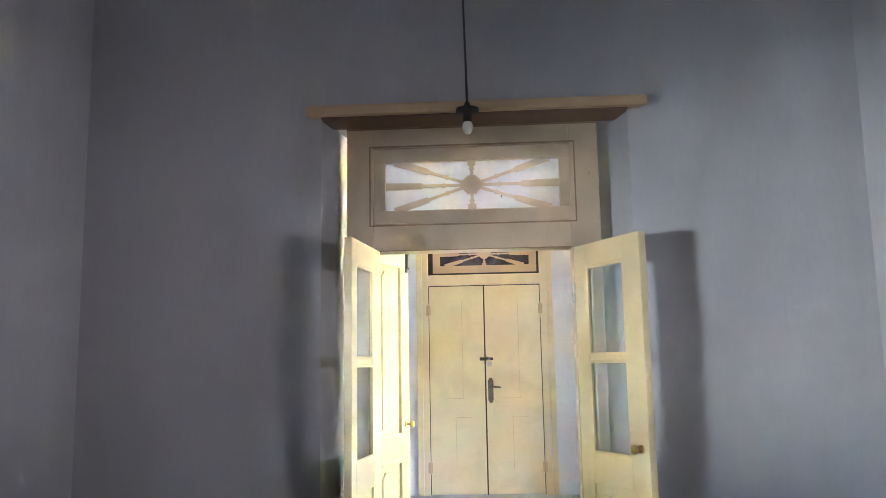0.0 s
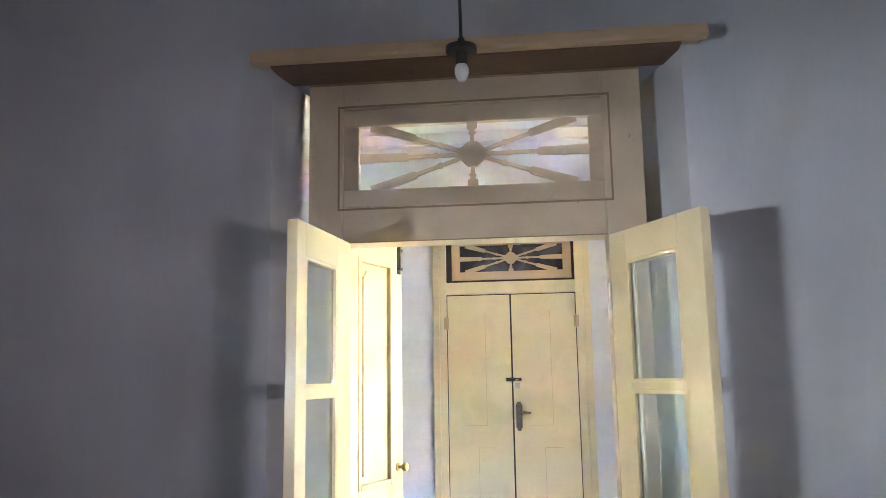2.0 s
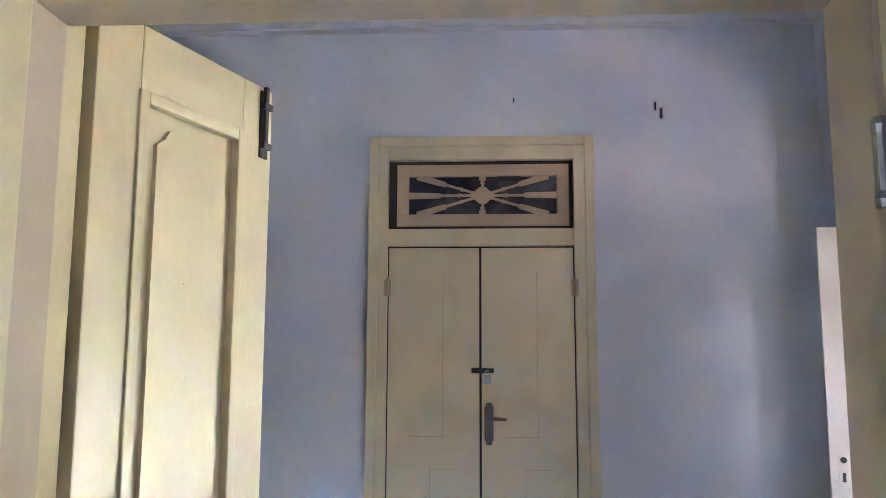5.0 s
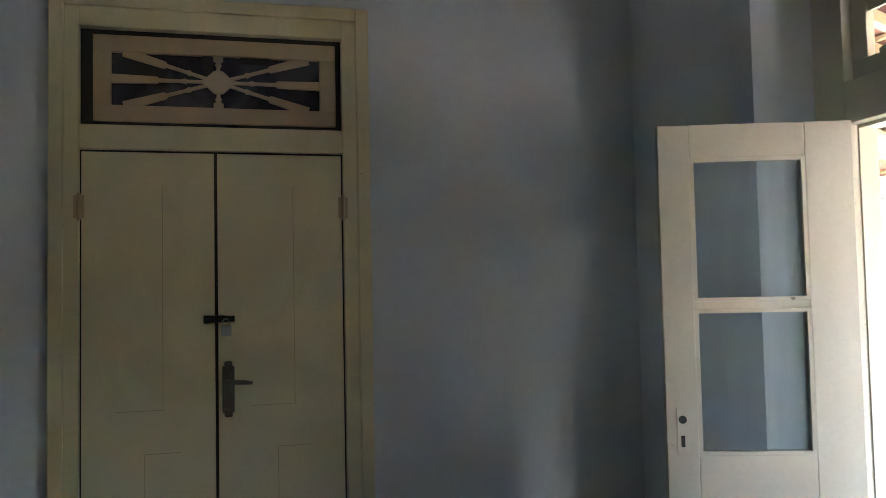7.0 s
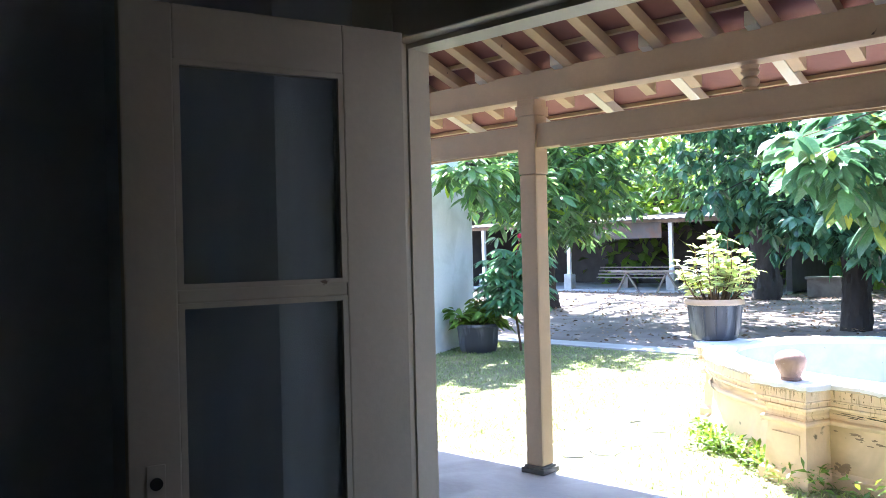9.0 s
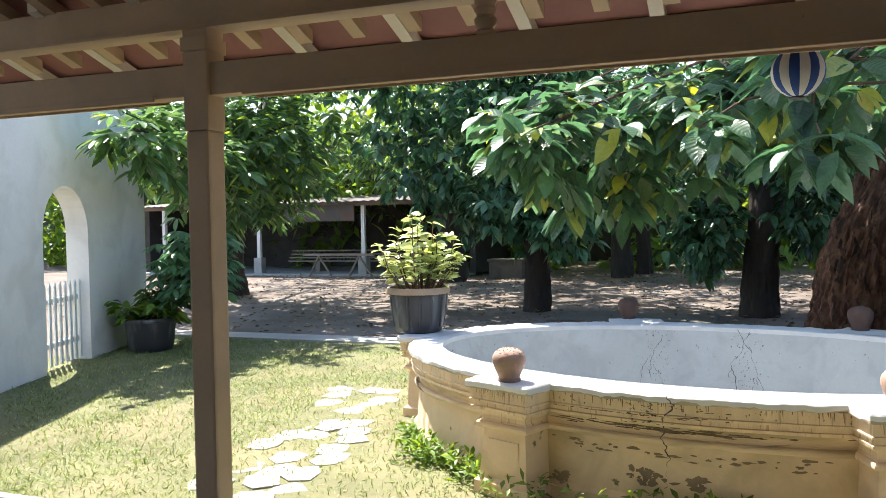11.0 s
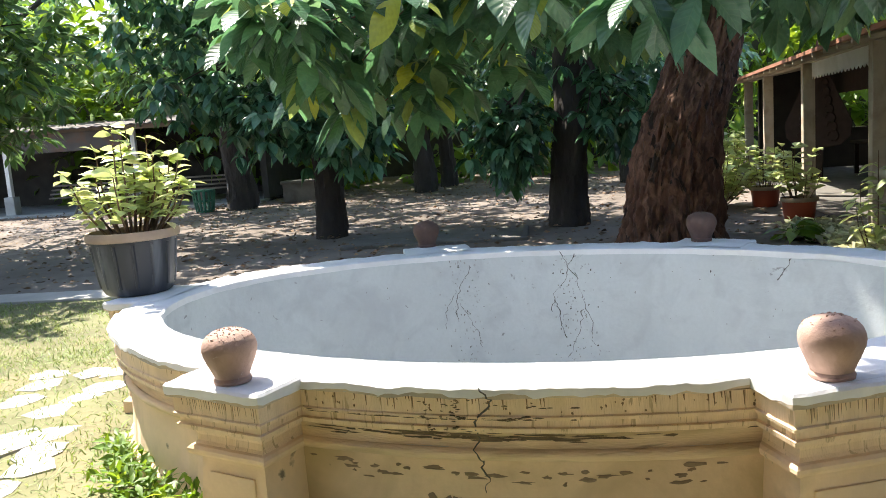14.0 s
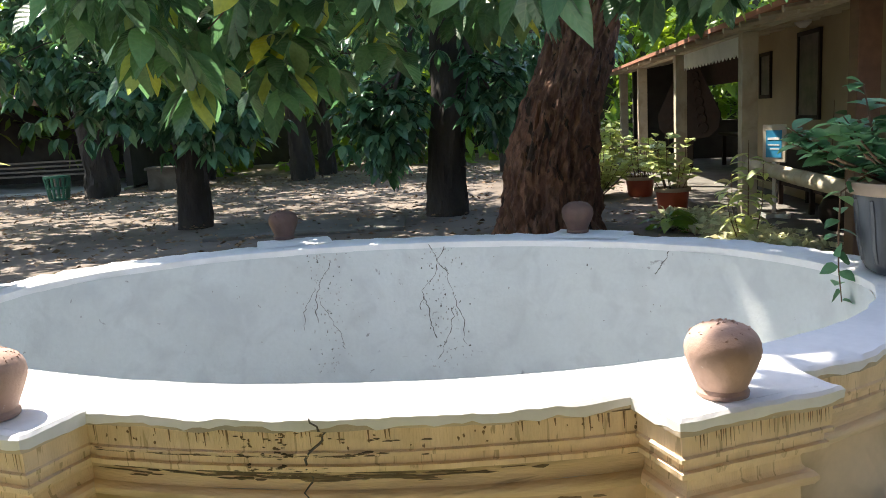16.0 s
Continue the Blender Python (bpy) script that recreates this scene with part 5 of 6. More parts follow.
# the two z 7 lumps are extra canopy that shades the bare ground
tree("dark-leaved tree with low drooping skirts", (18.1, 6.6, G), [((18.1, 6.6, G - 0.1), 0.35), ((18.1, 6.6, 0.2), 0.29), ((18.1, 6.55, 1.2), 0.27), ((18.2, 6.5, 2.6), 0.24), ((18.2, 6.5, 4.0), 0.16)],
     [((18.8, 7.6, 1.5), (1.2, 0.7, 1.0), 130), ((18.8, 5.6, 1.7), (1.2, 0.7, 0.9), 110), ((18.3, 6.6, 3.2), (2.2, 2.4, 1.3), 240), ((19.0, 5.6, 4.9), (2.4, 2.8, 1.4), 200), ((17.6, 7.5, 1.35), (0.6, 0.7, 0.8), 80), ((17.6, 5.9, 1.7), (0.6, 0.5, 0.6), 50), ((21.0, 8.0, 7.0), (2.6, 2.6, 0.9), 130), ((23.5, 10.5, 7.2), (2.6, 2.6, 0.9), 120)],
     M_DENSE, 0.22, "oval", 8, M_DARKBARK, 22, 0.45)
# lumps from z 6 up are canopy added to shade lawn, ground and shed
tree("spreading tree with rosettes of long leaves", (20.4, 19.6, G), [((20.4, 19.6, G - 0.1), 0.50), ((20.4, 19.6, 0.3), 0.38), ((20.3, 19.5, 1.3), 0.33), ((19.8, 19.1, 2.2), 0.26), ((19.0, 18.4, 3.2), 0.18)],
     [((11.0, 14.35, 2.8), (0.65, 0.4, 0.5), 34), ((12.0, 14.6, 2.75), (0.7, 0.5, 0.6), 46), ((13.2, 15.0, 2.7), (0.9, 0.9, 0.65), 62), ((14.6, 15.6, 3.1), (1.3, 1.2, 0.9), 120), ((16.0, 15.4, 3.4), (1.5, 1.3, 1.1), 150), ((17.5, 16.5, 3.0), (1.6, 1.5, 1.2), 170), ((18.5, 18.5, 3.6), (2.4, 2.4, 1.3), 210), ((14.4, 15.7, 2.15), (1.0, 0.8, 0.5), 60), ((16.6, 16.6, 2.0), (1.3, 1.0, 0.6), 55), ((18.8, 17.6, 2.1), (1.2, 1.2, 0.6), 80), ((16.5, 17.5, 5.0), (2.6, 2.6, 1.2), 190), ((15.2, 16.6, 6.0), (1.8, 2.0, 0.7), 90), ((20.5, 18.5, 6.8), (2.6, 2.6, 1.0), 140), ((25.0, 20.5, 6.6), (2.8, 2.8, 1.0), 130), ((28.5, 23.0, 7.2), (3, 3, 1.0), 120), ((27.0, 17.5, 7.2), (3, 3, 1.0), 120)],
     M_MANGO, 0.30, "lance", 9, M_DARKBARK, 23, 0.25, droop_dir=-0.2)
for k, (x, y, r) in enumerate(((28.5, 10.5, 0.30), (30.4, 10.0, 0.24), (25.9, 15.3, 0.36), (27.5, 4.5, 0.3), (31.0, 14.0, 0.3))):
    tree("slim far garden tree with thick foliage", (x, y, G), [((x, y, G - 0.1), r * 1.2), ((x + 0.05, y, 0.4), r), ((x - 0.1, y + 0.1, 1.8), r * 0.8), ((x, y + 0.3, 4.0), r * 0.55)],
         [((x - 0.5, y - 0.8, 3.4), (2.2, 2.4, 1.4), 150), ((x, y + 1.4, 4.0), (2.4, 2.4, 1.6), 150), ((x, y, 6.0), (2.6, 3.0, 1.6), 140)], M_DENSE if k % 2 else M_MANGO, 0.34, "far", 7, M_DARKBARK, 30 + k, 0.4, group="far garden trees")

g = np.random.default_rng(40)
n = 26000
hx, hy, hz = g.uniform(32, 38, n), g.uniform(-14, 44, n), g.uniform(G, 9.5, n)
lump = np.array([noise.noise((a * 0.3, b * 0.35, c * 0.4)) for a, b, c in zip(hx, hy, hz)])
k = (lump > -0.15) & (hz < 7.0 + 3 * lump)
hd = np.c_[g.normal(0, 1, (n, 2)), g.normal(-0.3, 0.6, n)]
wood = leaves("far_foliage", np.c_[hx, hy, hz][k], hd[k], g.uniform(0.45, 0.85, n)[k], M_FARLEAF, None, "far", seed=41)
tagged(wood, "tangled bright foliage behind the garden", "foliage", kind="stuff")
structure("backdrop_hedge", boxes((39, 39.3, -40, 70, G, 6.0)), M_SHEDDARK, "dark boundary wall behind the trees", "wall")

# fallen leaves on the bare ground
n = 8000
lx, ly = g.uniform(13.9, 31, n), g.uniform(3, 24, n)
fall = leaves("fallen_leaves", np.c_[lx, ly, np.full(n, G + 0.045)], np.c_[g.normal(0, 1, (n, 2)), g.uniform(-0.05, 0.25, n)], g.uniform(0.05, 0.125, n), M_DRYLEAF, None, "far", droop=0.1, seed=42)
tagged(fall, "dry brown leaves scattered on the ground", "leaf litter", kind="stuff")


def pot(name, m, label, r0, r1, h, body, rim, category="plant pot", ribs=0):
    t = thing(name, m, label, category)
    bm = bmesh.new()
    lathe(bm, [(r1 * 0.70, 0.0), (r1 * 0.78, 0.015), (r1 * 0.85, 0.06), (r1 * 0.90, 0.14), (r1 * 0.94, h * 0.62), (r1 * 0.98, h - 0.06), (r1 * 0.98, h - 0.055)], 32)
    part("body", bm, body, t, smooth=True)
    bm = bmesh.new()
    lathe(bm, [(r1, h - 0.06), (r1 * 1.07, h - 0.055), (r1 * 1.09, h - 0.03), (r1 * 1.06, h), (r1 * 0.98, h), (r1 * 0.95, h - 0.045)], 32)
    part("rim", bm, rim, t, smooth=True)
    bm = bmesh.new()
    lathe(bm, [(0.01, h - 0.06), (r1 * 0.97, h - 0.05), (r1 * 0.5, h - 0.03), (0.02, h - 0.028)], 20, wobble=0.05)
    part("soil", bm, M_SOIL, t, smooth=True)
    for k in range(ribs):
        a = 2 * math.pi * k / ribs
        bm = bmesh.new()
        c, s = math.cos(a), math.sin(a)
        tube(bm, [(c * r1 * 0.84, s * r1 * 0.84, 0.06), (c * r1 * 0.89, s * r1 * 0.89, 0.14), (c * r1 * 0.93, s * r1 * 0.93, h * 0.62), (c * r1 * 0.97, s * r1 * 0.97, h - 0.08)], [0.012, 0.013, 0.014, 0.012], 6)
        part("rib", bm, body, t)
    return t


def bush(parent, stems, height, spread, n_leaf, size, material, form, z0, seed, droop=0.25, up=0.4):
    rr = np.random.default_rng(seed)
    spots, dirs = [], []
    for k in range(stems):
        bm = bmesh.new()
        a = rr.uniform(0, 2 * np.pi)
        r = spread * np.sqrt(rr.random())
        tip = np.array((np.cos(a) * r, np.sin(a) * r, z0 + height * (1 - 0.55 * (r / spread) ** 1.5) * rr.uniform(0.75, 1.05)))
        root = np.array((np.cos(a) * 0.45 * r, np.sin(a) * 0.45 * r, z0 - 0.03)) if spread < 0.6 else np.array((np.cos(a) * 0.1, np.sin(a) * 0.1, z0 - 0.03))
        mid = (tip + root) / 2 + np.array((np.cos(a), np.sin(a), 0)) * 0.04
        tube(bm, [root, mid, tip], [0.009, 0.006, 0.003], 6)
        part("stem", bm, M_TWIG, parent)
        for q in range(n_leaf // stems):
            f = rr.uniform(0.2, 1.0)
            p = root * (1 - f) ** 2 + 2 * mid * f * (1 - f) + tip * f * f
            spots.append(p)
            b = rr.uniform(0, 2 * np.pi)
            dirs.append((np.cos(b), np.sin(b), rr.uniform(-0.3, 0.5) + up * 0.5))
    leaves("foliage", spots, dirs, size * rr.uniform(0.6, 1.2, len(spots)), material, parent, form, droop=droop, seed=seed)


p1 = pot("potted_shrub", pose(9.47, 9.76, 0.481), "pale green leafy shrub in a streaked black pot on the basin", 0.22, 0.275, 0.42, M_BLACKPOT, M_RIMPOT, "potted plant", 14)
bush(p1, 26, 0.72, 0.42, 460, 0.13, M_PALELEAF, "oval", 0.42, 51)
p2 = pot("potted_shrub", pose(8.62, 4.66, 0.481), "trailing green plant in a black pot on the basin", 0.24, 0.31, 0.43, M_BLACKPOT, M_RIMPOT, "potted plant", 14)
bush(p2, 34, 0.52, 0.66, 820, 0.12, M_MIDLEAF, "oval", 0.42, 52)
bm = bmesh.new()
vine = [(0.06, 0.26, 0.45), (0.08, 0.36, 0.38), (0.07, 0.37, 0.2), (0.08, 0.36, 0.02), (0.10, 0.33, -0.15)]
tube(bm, vine, [0.006, 0.005, 0.005, 0.004, 0.003], 6)
part("trailing_stem", bm, M_TWIG, p2)
vs = [np.array(vine[i]) * (1 - f) + np.array(vine[i + 1]) * f for i in range(4) for f in (0.1, 0.4, 0.7, 0.95)]
leaves("trailing_leaves", vs, [(math.cos(2.4 * i), math.sin(2.4 * i), -0.2) for i in range(len(vs))], [0.085] * len(vs), M_MIDLEAF, p2, "round", seed=53)

for k, (x, y, s) in enumerate(((17.0, 3.25, 1.0), (19.2, 3.15, 1.0))):
    q = pot("potted_shrub", pose(x, y, G, 0, 0, 50 * k), "yellow-green shrub in a red plastic pot on the path", 0.17, 0.25, 0.36, M_REDPOT, M_RIMPOT, "potted plant")
    bush(q, 12, 1.05, 0.42, 150, 0.22, M_PALELEAF, "oval", 0.34, 60 + k)
sh = thing("shrub", pose(19.4, 3.9, G), "bright variegated garden shrub", "shrub")
bush(sh, 26, 1.7, 0.8, 650, 0.2, M_PALELEAF, "oval", 0.05, 63)
# star-leaved shrub by the white wall
cs = thing("shrub", pose(12.3, 14.35, G), "slender shrub with fingered blue-green leaves and a red flower", "shrub")
bm = bmesh.new()
tube(bm, [(0, 0, 0), (-0.03, 0.05, 0.5), (-0.06, 0.1, 1.0), (-0.05, 0.12, 1.5)], [0.022, 0.02, 0.016, 0.01], 8)
part("stem", bm, M_TWIG, cs)
gg = np.random.default_rng(66)
S_, D_ = [], []
for k in range(115):
    a, r = gg.uniform(0, 2 * np.pi), 0.55 * np.sqrt(gg.random())
    c = np.array((np.cos(a) * r - 0.05, np.sin(a) * r + 0.1, gg.uniform(0.75, 1.75)))
    for q in range(8):
        b = 2 * np.pi * q / 8
        S_.append(c)
        D_.append((np.cos(b), np.sin(b), -0.25))
leaves("foliage", S_, D_, [0.25] * len(S_), M_MIDLEAF, cs, "lance", droop=0.3, seed=67)
bm = bmesh.new()
bmesh.ops.create_icosphere(bm, subdivisions=2, radius=0.045, matrix=Matrix.Translation((0.1, 0.05, 1.95)))
tube(bm, [(0.0, 0.1, 1.5), (0.06, 0.07, 1.75), (0.1, 0.05, 1.93)], [0.006, 0.005, 0.004], 6)
part("flower", bm, shader("red_petals", (0.6, 0.02, 0.08), 0.6, 0.2, 20, 60, 0), cs, "small red flower")
wp = pot("potted_fern", pose(11.9, 14.95, G), "leafy green plant in a dark tub by the white wall", 0.26, 0.36, 0.5, M_BLACKPOT, M_BLACKPOT, "potted plant")
bush(wp, 20, 0.5, 0.5, 260, 0.3, M_FARLEAF, "lance", 0.45, 68, droop=0.5)

# low plants: edging by the wing, weeds at the basin's foot
eg = np.random.default_rng(70)
n = 2600
f = eg.random(n)
ex, ey = 16.2 - 3.4 * f + eg.normal(0, 0.1, n), 3.35 - 0.25 * f + eg.normal(0, 0.16, n)
edge = leaves("edging_plants", np.c_[ex, ey, np.full(n, G)], np.c_[eg.normal(0, 0.7, (n, 2)), eg.uniform(0.4, 1.0, n)], eg.uniform(0.24, 0.42, n), M_STRIPED, None, "farlance", droop=0.5, seed=71)
tagged(edge, "low striped edging plants along the path", "plants", kind="stuff")
n = 2600
a = eg.uniform(1.9, 4.4, n)
off = np.abs(eg.normal(0, 0.13, n)) + 0.06
wx, wy = (A_OUT + off) * np.cos(a), (B_OUT + off) * np.sin(a)
wpos = np.array([BM @ Vector((x, y, G + 0.01)) for x, y in zip(wx, wy)])
kk = np.array([noise.noise((p[0] * 1.6, p[1] * 1.6, 3)) for p in wpos]) > -0.05
weeds = leaves("basin_weeds", wpos[kk] + np.c_[np.zeros((kk.sum(), 2)), eg.uniform(0, 0.16, kk.sum())], np.c_[eg.normal(0, 0.8, (kk.sum(), 2)), eg.uniform(0.2, 1.0, kk.sum())], eg.uniform(0.05, 0.13, kk.sum()), M_FARLEAF, None, "farlance", seed=72)
tagged(weeds, "bright green weeds round the basin's foot", "weeds", kind="stuff")

sap = thing("sapling", pose(13.9, 3.35, G), "thin sapling with long narrow pale leaves", "sapling")
bush(sap, 5, 1.15, 0.28, 60, 0.26, M_PALELEAF, "lance", 0.05, 91, droop=0.5)
low = thing("low_plant", pose(15.2, 3.9, G), "low plant with bright yellow-green strap leaves", "plant")
bush(low, 6, 0.25, 0.3, 30, 0.42, M_FARLEAF, "lance", 0.03, 92, droop=0.5)

# ---- white wall with its arch, open shed, wing of the house ----
ww = thing("garden_wall", pose(13.0, 15.95, G, 0, 0, 20.5), "whitewashed garden wall with an arched gateway", "wall", kind="structure")
b = bmesh.new()
H, AR, AX = 3.9, 0.62, -2.72   # arch radius and centre along the wall
ZS = 1.72
for y in (0.0, 0.3):
    left = [b.verts.new(p) for p in ((-9, y, -0.2), (AX - AR, y, -0.2), (AX - AR, y, ZS), (AX - AR, y, H), (-9, y, H))]
    b.faces.new(left)
    right = [b.verts.new(p) for p in ((AX + AR, y, -0.2), (0, y, -0.2), (0, y, H), (AX + AR, y, H), (AX + AR, y, ZS))]
    b.faces.new(right)
    arc = [b.verts.new((AX + AR * math.cos(t), y, ZS + AR * math.sin(t))) for t in np.linspace(0, math.pi, 17)]
    cap = [b.verts.new((AX + AR * math.cos(t), y, H)) for t in np.linspace(0, math.pi, 17)]
    for i in range(16):
        b.faces.new((arc[i], arc[i + 1], cap[i + 1], cap[i]))
def soffit(p, q):
    b.faces.new([b.verts.new(v) for v in ((p[0], 0.0, p[1]), (q[0], 0.0, q[1]), (q[0], 0.3, q[1]), (p[0], 0.3, p[1]))])
pts = [(AX + AR, -0.2)] + [(AX + AR * math.cos(t), ZS + AR * math.sin(t)) for t in np.linspace(0, math.pi, 17)] + [(AX - AR, -0.2)]
for p, q in zip(pts, pts[1:]):
    soffit(p, q)
for p, q in (((0, -0.2), (0, H)), ((-9, -0.2), (-9, H)), ((-9, H), (0, H))):
    soffit(p, q)
bmesh.ops.remove_doubles(b, verts=b.verts[:], dist=0.001)
part("wall", b, M_OUTWALL, ww)
part("arch_back", boxes((AX - 1.0, AX + 1.0, 1.6, 1.7, -0.2, H)), M_OUTWALL, ww, "whitewashed wall beyond the arch")
gate = thing("picket_gate", ww.matrix_basis @ pose(AX - 0.6, 0.12, 0.06), "white wooden picket gate standing in the arch", "gate")
for i in range(9):
    x = 0.05 + i * 0.14
    bm = bmesh.new()
    prism(bm, [(x, 0), (x + 0.06, 0), (x + 0.06, 1.0), (x + 0.03, 1.06), (x, 1.0)], 0, 0.02)
    part("picket", bm, M_OUTWALL, gate)
for z in (0.22, 0.78):
    part("rail", boxes((0.0, 1.22, 0.021, 0.045, z, z + 0.07)), M_OUTWALL, gate)

shed = thing("shed", pose(28.5, 21.5, G), "dark open-sided garden shed under a rusty tin roof", "shed")
for y in (-5.0, -1.9, 2.45, 6.8):
    p = part("post", boxes((-0.07, 0.07, y - 0.07, y + 0.07, 0.65, 2.55), bevel=0.01), M_OUTWALL, shed, "pale post on a stone base")
    part("base", boxes((-0.17, 0.17, y - 0.17, y + 0.17, 0.0, 0.66), bevel=0.03), M_CEMENT, p)
part("lintel", boxes((-0.08, 0.08, -6, 8, 2.52, 2.68)), M_WOODWORN, shed)
part("slab", boxes((-0.5, 5, -6, 8, -0.1, 0.08)), M_CEMENT, shed)
part("back_wall", boxes((4.6, 4.8, -6, 8, 0, 2.95), (0.3, 4.6, 7.8, 8, 0, 2.6), (0.3, 4.6, -6, -5.8, 0, 2.6)), M_SHEDDARK, shed, "board wall coloured near black for the shed's shade")
part("blind", boxes((-0.14, -0.1, -1.6, 2.3, 1.98, 2.56)), M_RUST, shed, "faded grey roller blind")
bm = bmesh.new()
for i in range(90):
    y = -6.2 + i * 0.16
    z = 0.035 if i % 2 else 0.0
    a = [bm.verts.new(v) for v in ((-0.6, y, 2.62 + z), (-0.6, y + 0.16, 2.62 + 0.035 - z), (5.0, y + 0.16, 3.05 + 0.035 - z), (5.0, y, 3.05 + z))]
    bm.faces.new(a)
bmesh.ops.remove_doubles(bm, verts=bm.verts[:], dist=0.002)
ret = bmesh.ops.extrude_face_region(bm, geom=bm.faces[:])
bmesh.ops.translate(bm, vec=(0, 0, 0.03), verts=[v for v in ret["geom"] if isinstance(v, bmesh.types.BMVert)])
part("roof", bm, M_RUST, shed, "corrugated rusty tin roof")
bench = thing("trestle", pose(27.9, 20.3, G), "grey wooden trestle leaning by the shed", "trestle")
for y in (-0.8, 0.8):
    for s in (-1, 1):
        bm = bmesh.new()
        tube(bm, [(0, y, 0.75), (0.1, y + s * 0.45, 0.0)], [0.04, 0.04], 6)
        part("leg", bm, M_WOODWORN, bench)
part("bar", boxes((-0.05, 0.05, -1.4, 1.4, 0.74, 0.82)), M_WOODWORN, bench)
pl = thing("plank_stack", pose(29.6, 20.0, G), "long stacked planks lying in the shed", "planks")
for i in range(4):
    part("plank", boxes((0.1 * i, 0.1 * i + 0.3, -3.2, 3.4, 0.45 + 0.13 * i, 0.5 + 0.13 * i)), M_WOODWORN, pl)
for y in (-2, 2):
    part("trestle_block", boxes((0, 0.7, y, y + 0.2, 0.08, 0.45)), M_WOODWORN, pl)

structure("slab_ground", boxes((16.5, 18.0, 7.3, 10.2, G - 0.1, G + 0.05), bevel=0.02), M_OLDSLAB, "weathered dark concrete slab on the bare ground", "slab")

# planter box, crate far behind
tagged(new("planter_box", mesh_of("planter_box", boxes((27.4, 28.0, 13.5, 14.6, G, G + 0.6), (27.35, 28.05, 13.45, 14.65, G + 0.55, G + 0.64), bevel=0.02), M_OLDSLAB)), "low grey cement tank under the trees", "tank")
cr = thing("basket", pose(25.7, 16.3, G), "green slatted plastic basket on the ground", "basket")
for k in range(14):
    a = 2 * math.pi * k / 14
    bm = bmesh.new()
    tube(bm, [(0.22 * math.cos(a), 0.22 * math.sin(a), 0.0), (0.30 * math.cos(a), 0.30 * math.sin(a), 0.6)], [0.03, 0.035], 6)
    part("slat", bm, M_GREENPLASTIC, cr)
for z, r in ((0.02, 0.235), (0.3, 0.27), (0.58, 0.31)):
    bm = bmesh.new()
    lathe(bm, [(r - 0.02, z), (r + 0.01, z), (r + 0.01, z + 0.05), (r - 0.02, z + 0.05)], 20)
    part("hoop", bm, M_GREENPLASTIC, cr)

# --- the wing: veranda posts, log rail, yellow wall with framed pictures ---
W = pose(15.5, 2.72, -0.18, 0, 0, -6)
wing = thing("house_wing", W, "yellow-walled wing of the house with an open veranda", "house", kind="structure")
# floor colour darkened in place of the trees' shade
part("veranda_floor", boxes((-6, 12, -6.0, 0.35, -0.3, 0.0)), M_OLDSLAB, wing, "grey cement veranda floor")
for x in (-3.45, 0.0, 4.15, 8.3, 11.3):
    part("post", boxes((x - 0.1, x + 0.1, -0.1, 0.1, 0, 2.34), bevel=0.012), M_SOFFIT if x < -1 else M_BAMBOO, wing, "dark brown timber post" if x < -1 else "cream timber post")
part("beam", boxes((-4, 11.5, -0.09, 0.09, 2.34, 2.48)), M_BAMBOO, wing)
b = bmesh.new()
for y0, z0, y1, z1 in ((0.48, 2.36, -6.2, 3.3),):
    a = [b.verts.new(v) for v in ((-6, y0, z0), (12, y0, z0), (12, y1, z1), (-6, y1, z1))]
    c = [b.verts.new(v) for v in ((-6, y0, z0 + 0.06), (12, y0, z0 + 0.06), (12, y1, z1 + 0.06), (-6, y1, z1 + 0.06))]
    b.faces.new(a)
    b.faces.new(c[::-1])
    for i in range(4):
        b.faces.new((a[i], a[(i + 1) % 4], c[(i + 1) % 4], c[i]))
part("roof", b, M_TILE, wing, "clay-tiled roof over pale rafters")
for i in range(24):
    x = -5.6 + i * 0.72
    bm = bmesh.new()
    tube(bm, [(x, 0.46, 2.33), (x, -1.2, 2.56)], [0.04, 0.04], 6)
    part("rafter", bm, M_BAMBOO, wing)
part("wall", boxes((-6, 4.0, -1.45, -1.2, 0, 2.58)), M_WINGWALL, wing, "yellow plastered wall")
# back and end walls take the near-black colour in place of the wing's shade
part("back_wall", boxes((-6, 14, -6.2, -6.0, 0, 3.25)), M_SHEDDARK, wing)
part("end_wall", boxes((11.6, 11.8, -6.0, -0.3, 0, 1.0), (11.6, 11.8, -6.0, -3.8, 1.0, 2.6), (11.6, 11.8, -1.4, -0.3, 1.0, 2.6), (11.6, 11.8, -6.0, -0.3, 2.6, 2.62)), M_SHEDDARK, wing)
bm = bmesh.new()
tube(bm, [(-4.0, 0.0, 0.62), (-2.0, 0.02, 0.64), (0.0, 0.0, 0.66)], [0.082, 0.088, 0.082], 14, 0.05)
part("log_rail", bm, M_BAMBOO, wing, "thick pale log rail", smooth=True)
bm = bmesh.new()
prism(bm, [(0.1, 2.34), (4.05, 2.34), (4.05, 2.06)] + [(4.05 - i * 0.1, 2.06 + (0.06 if i % 2 else 0.0)) for i in range(1, 40)] + [(0.1, 2.06)], -0.06, -0.045)
part("valance", bm, M_OUTWALL, wing, "pale scalloped valance board")
part("ceiling_panel", boxes((4.1, 11.4, -1.4, -1.35, 1.85, 2.7)), M_FRAMEDARK, wing, "dark hanging board")
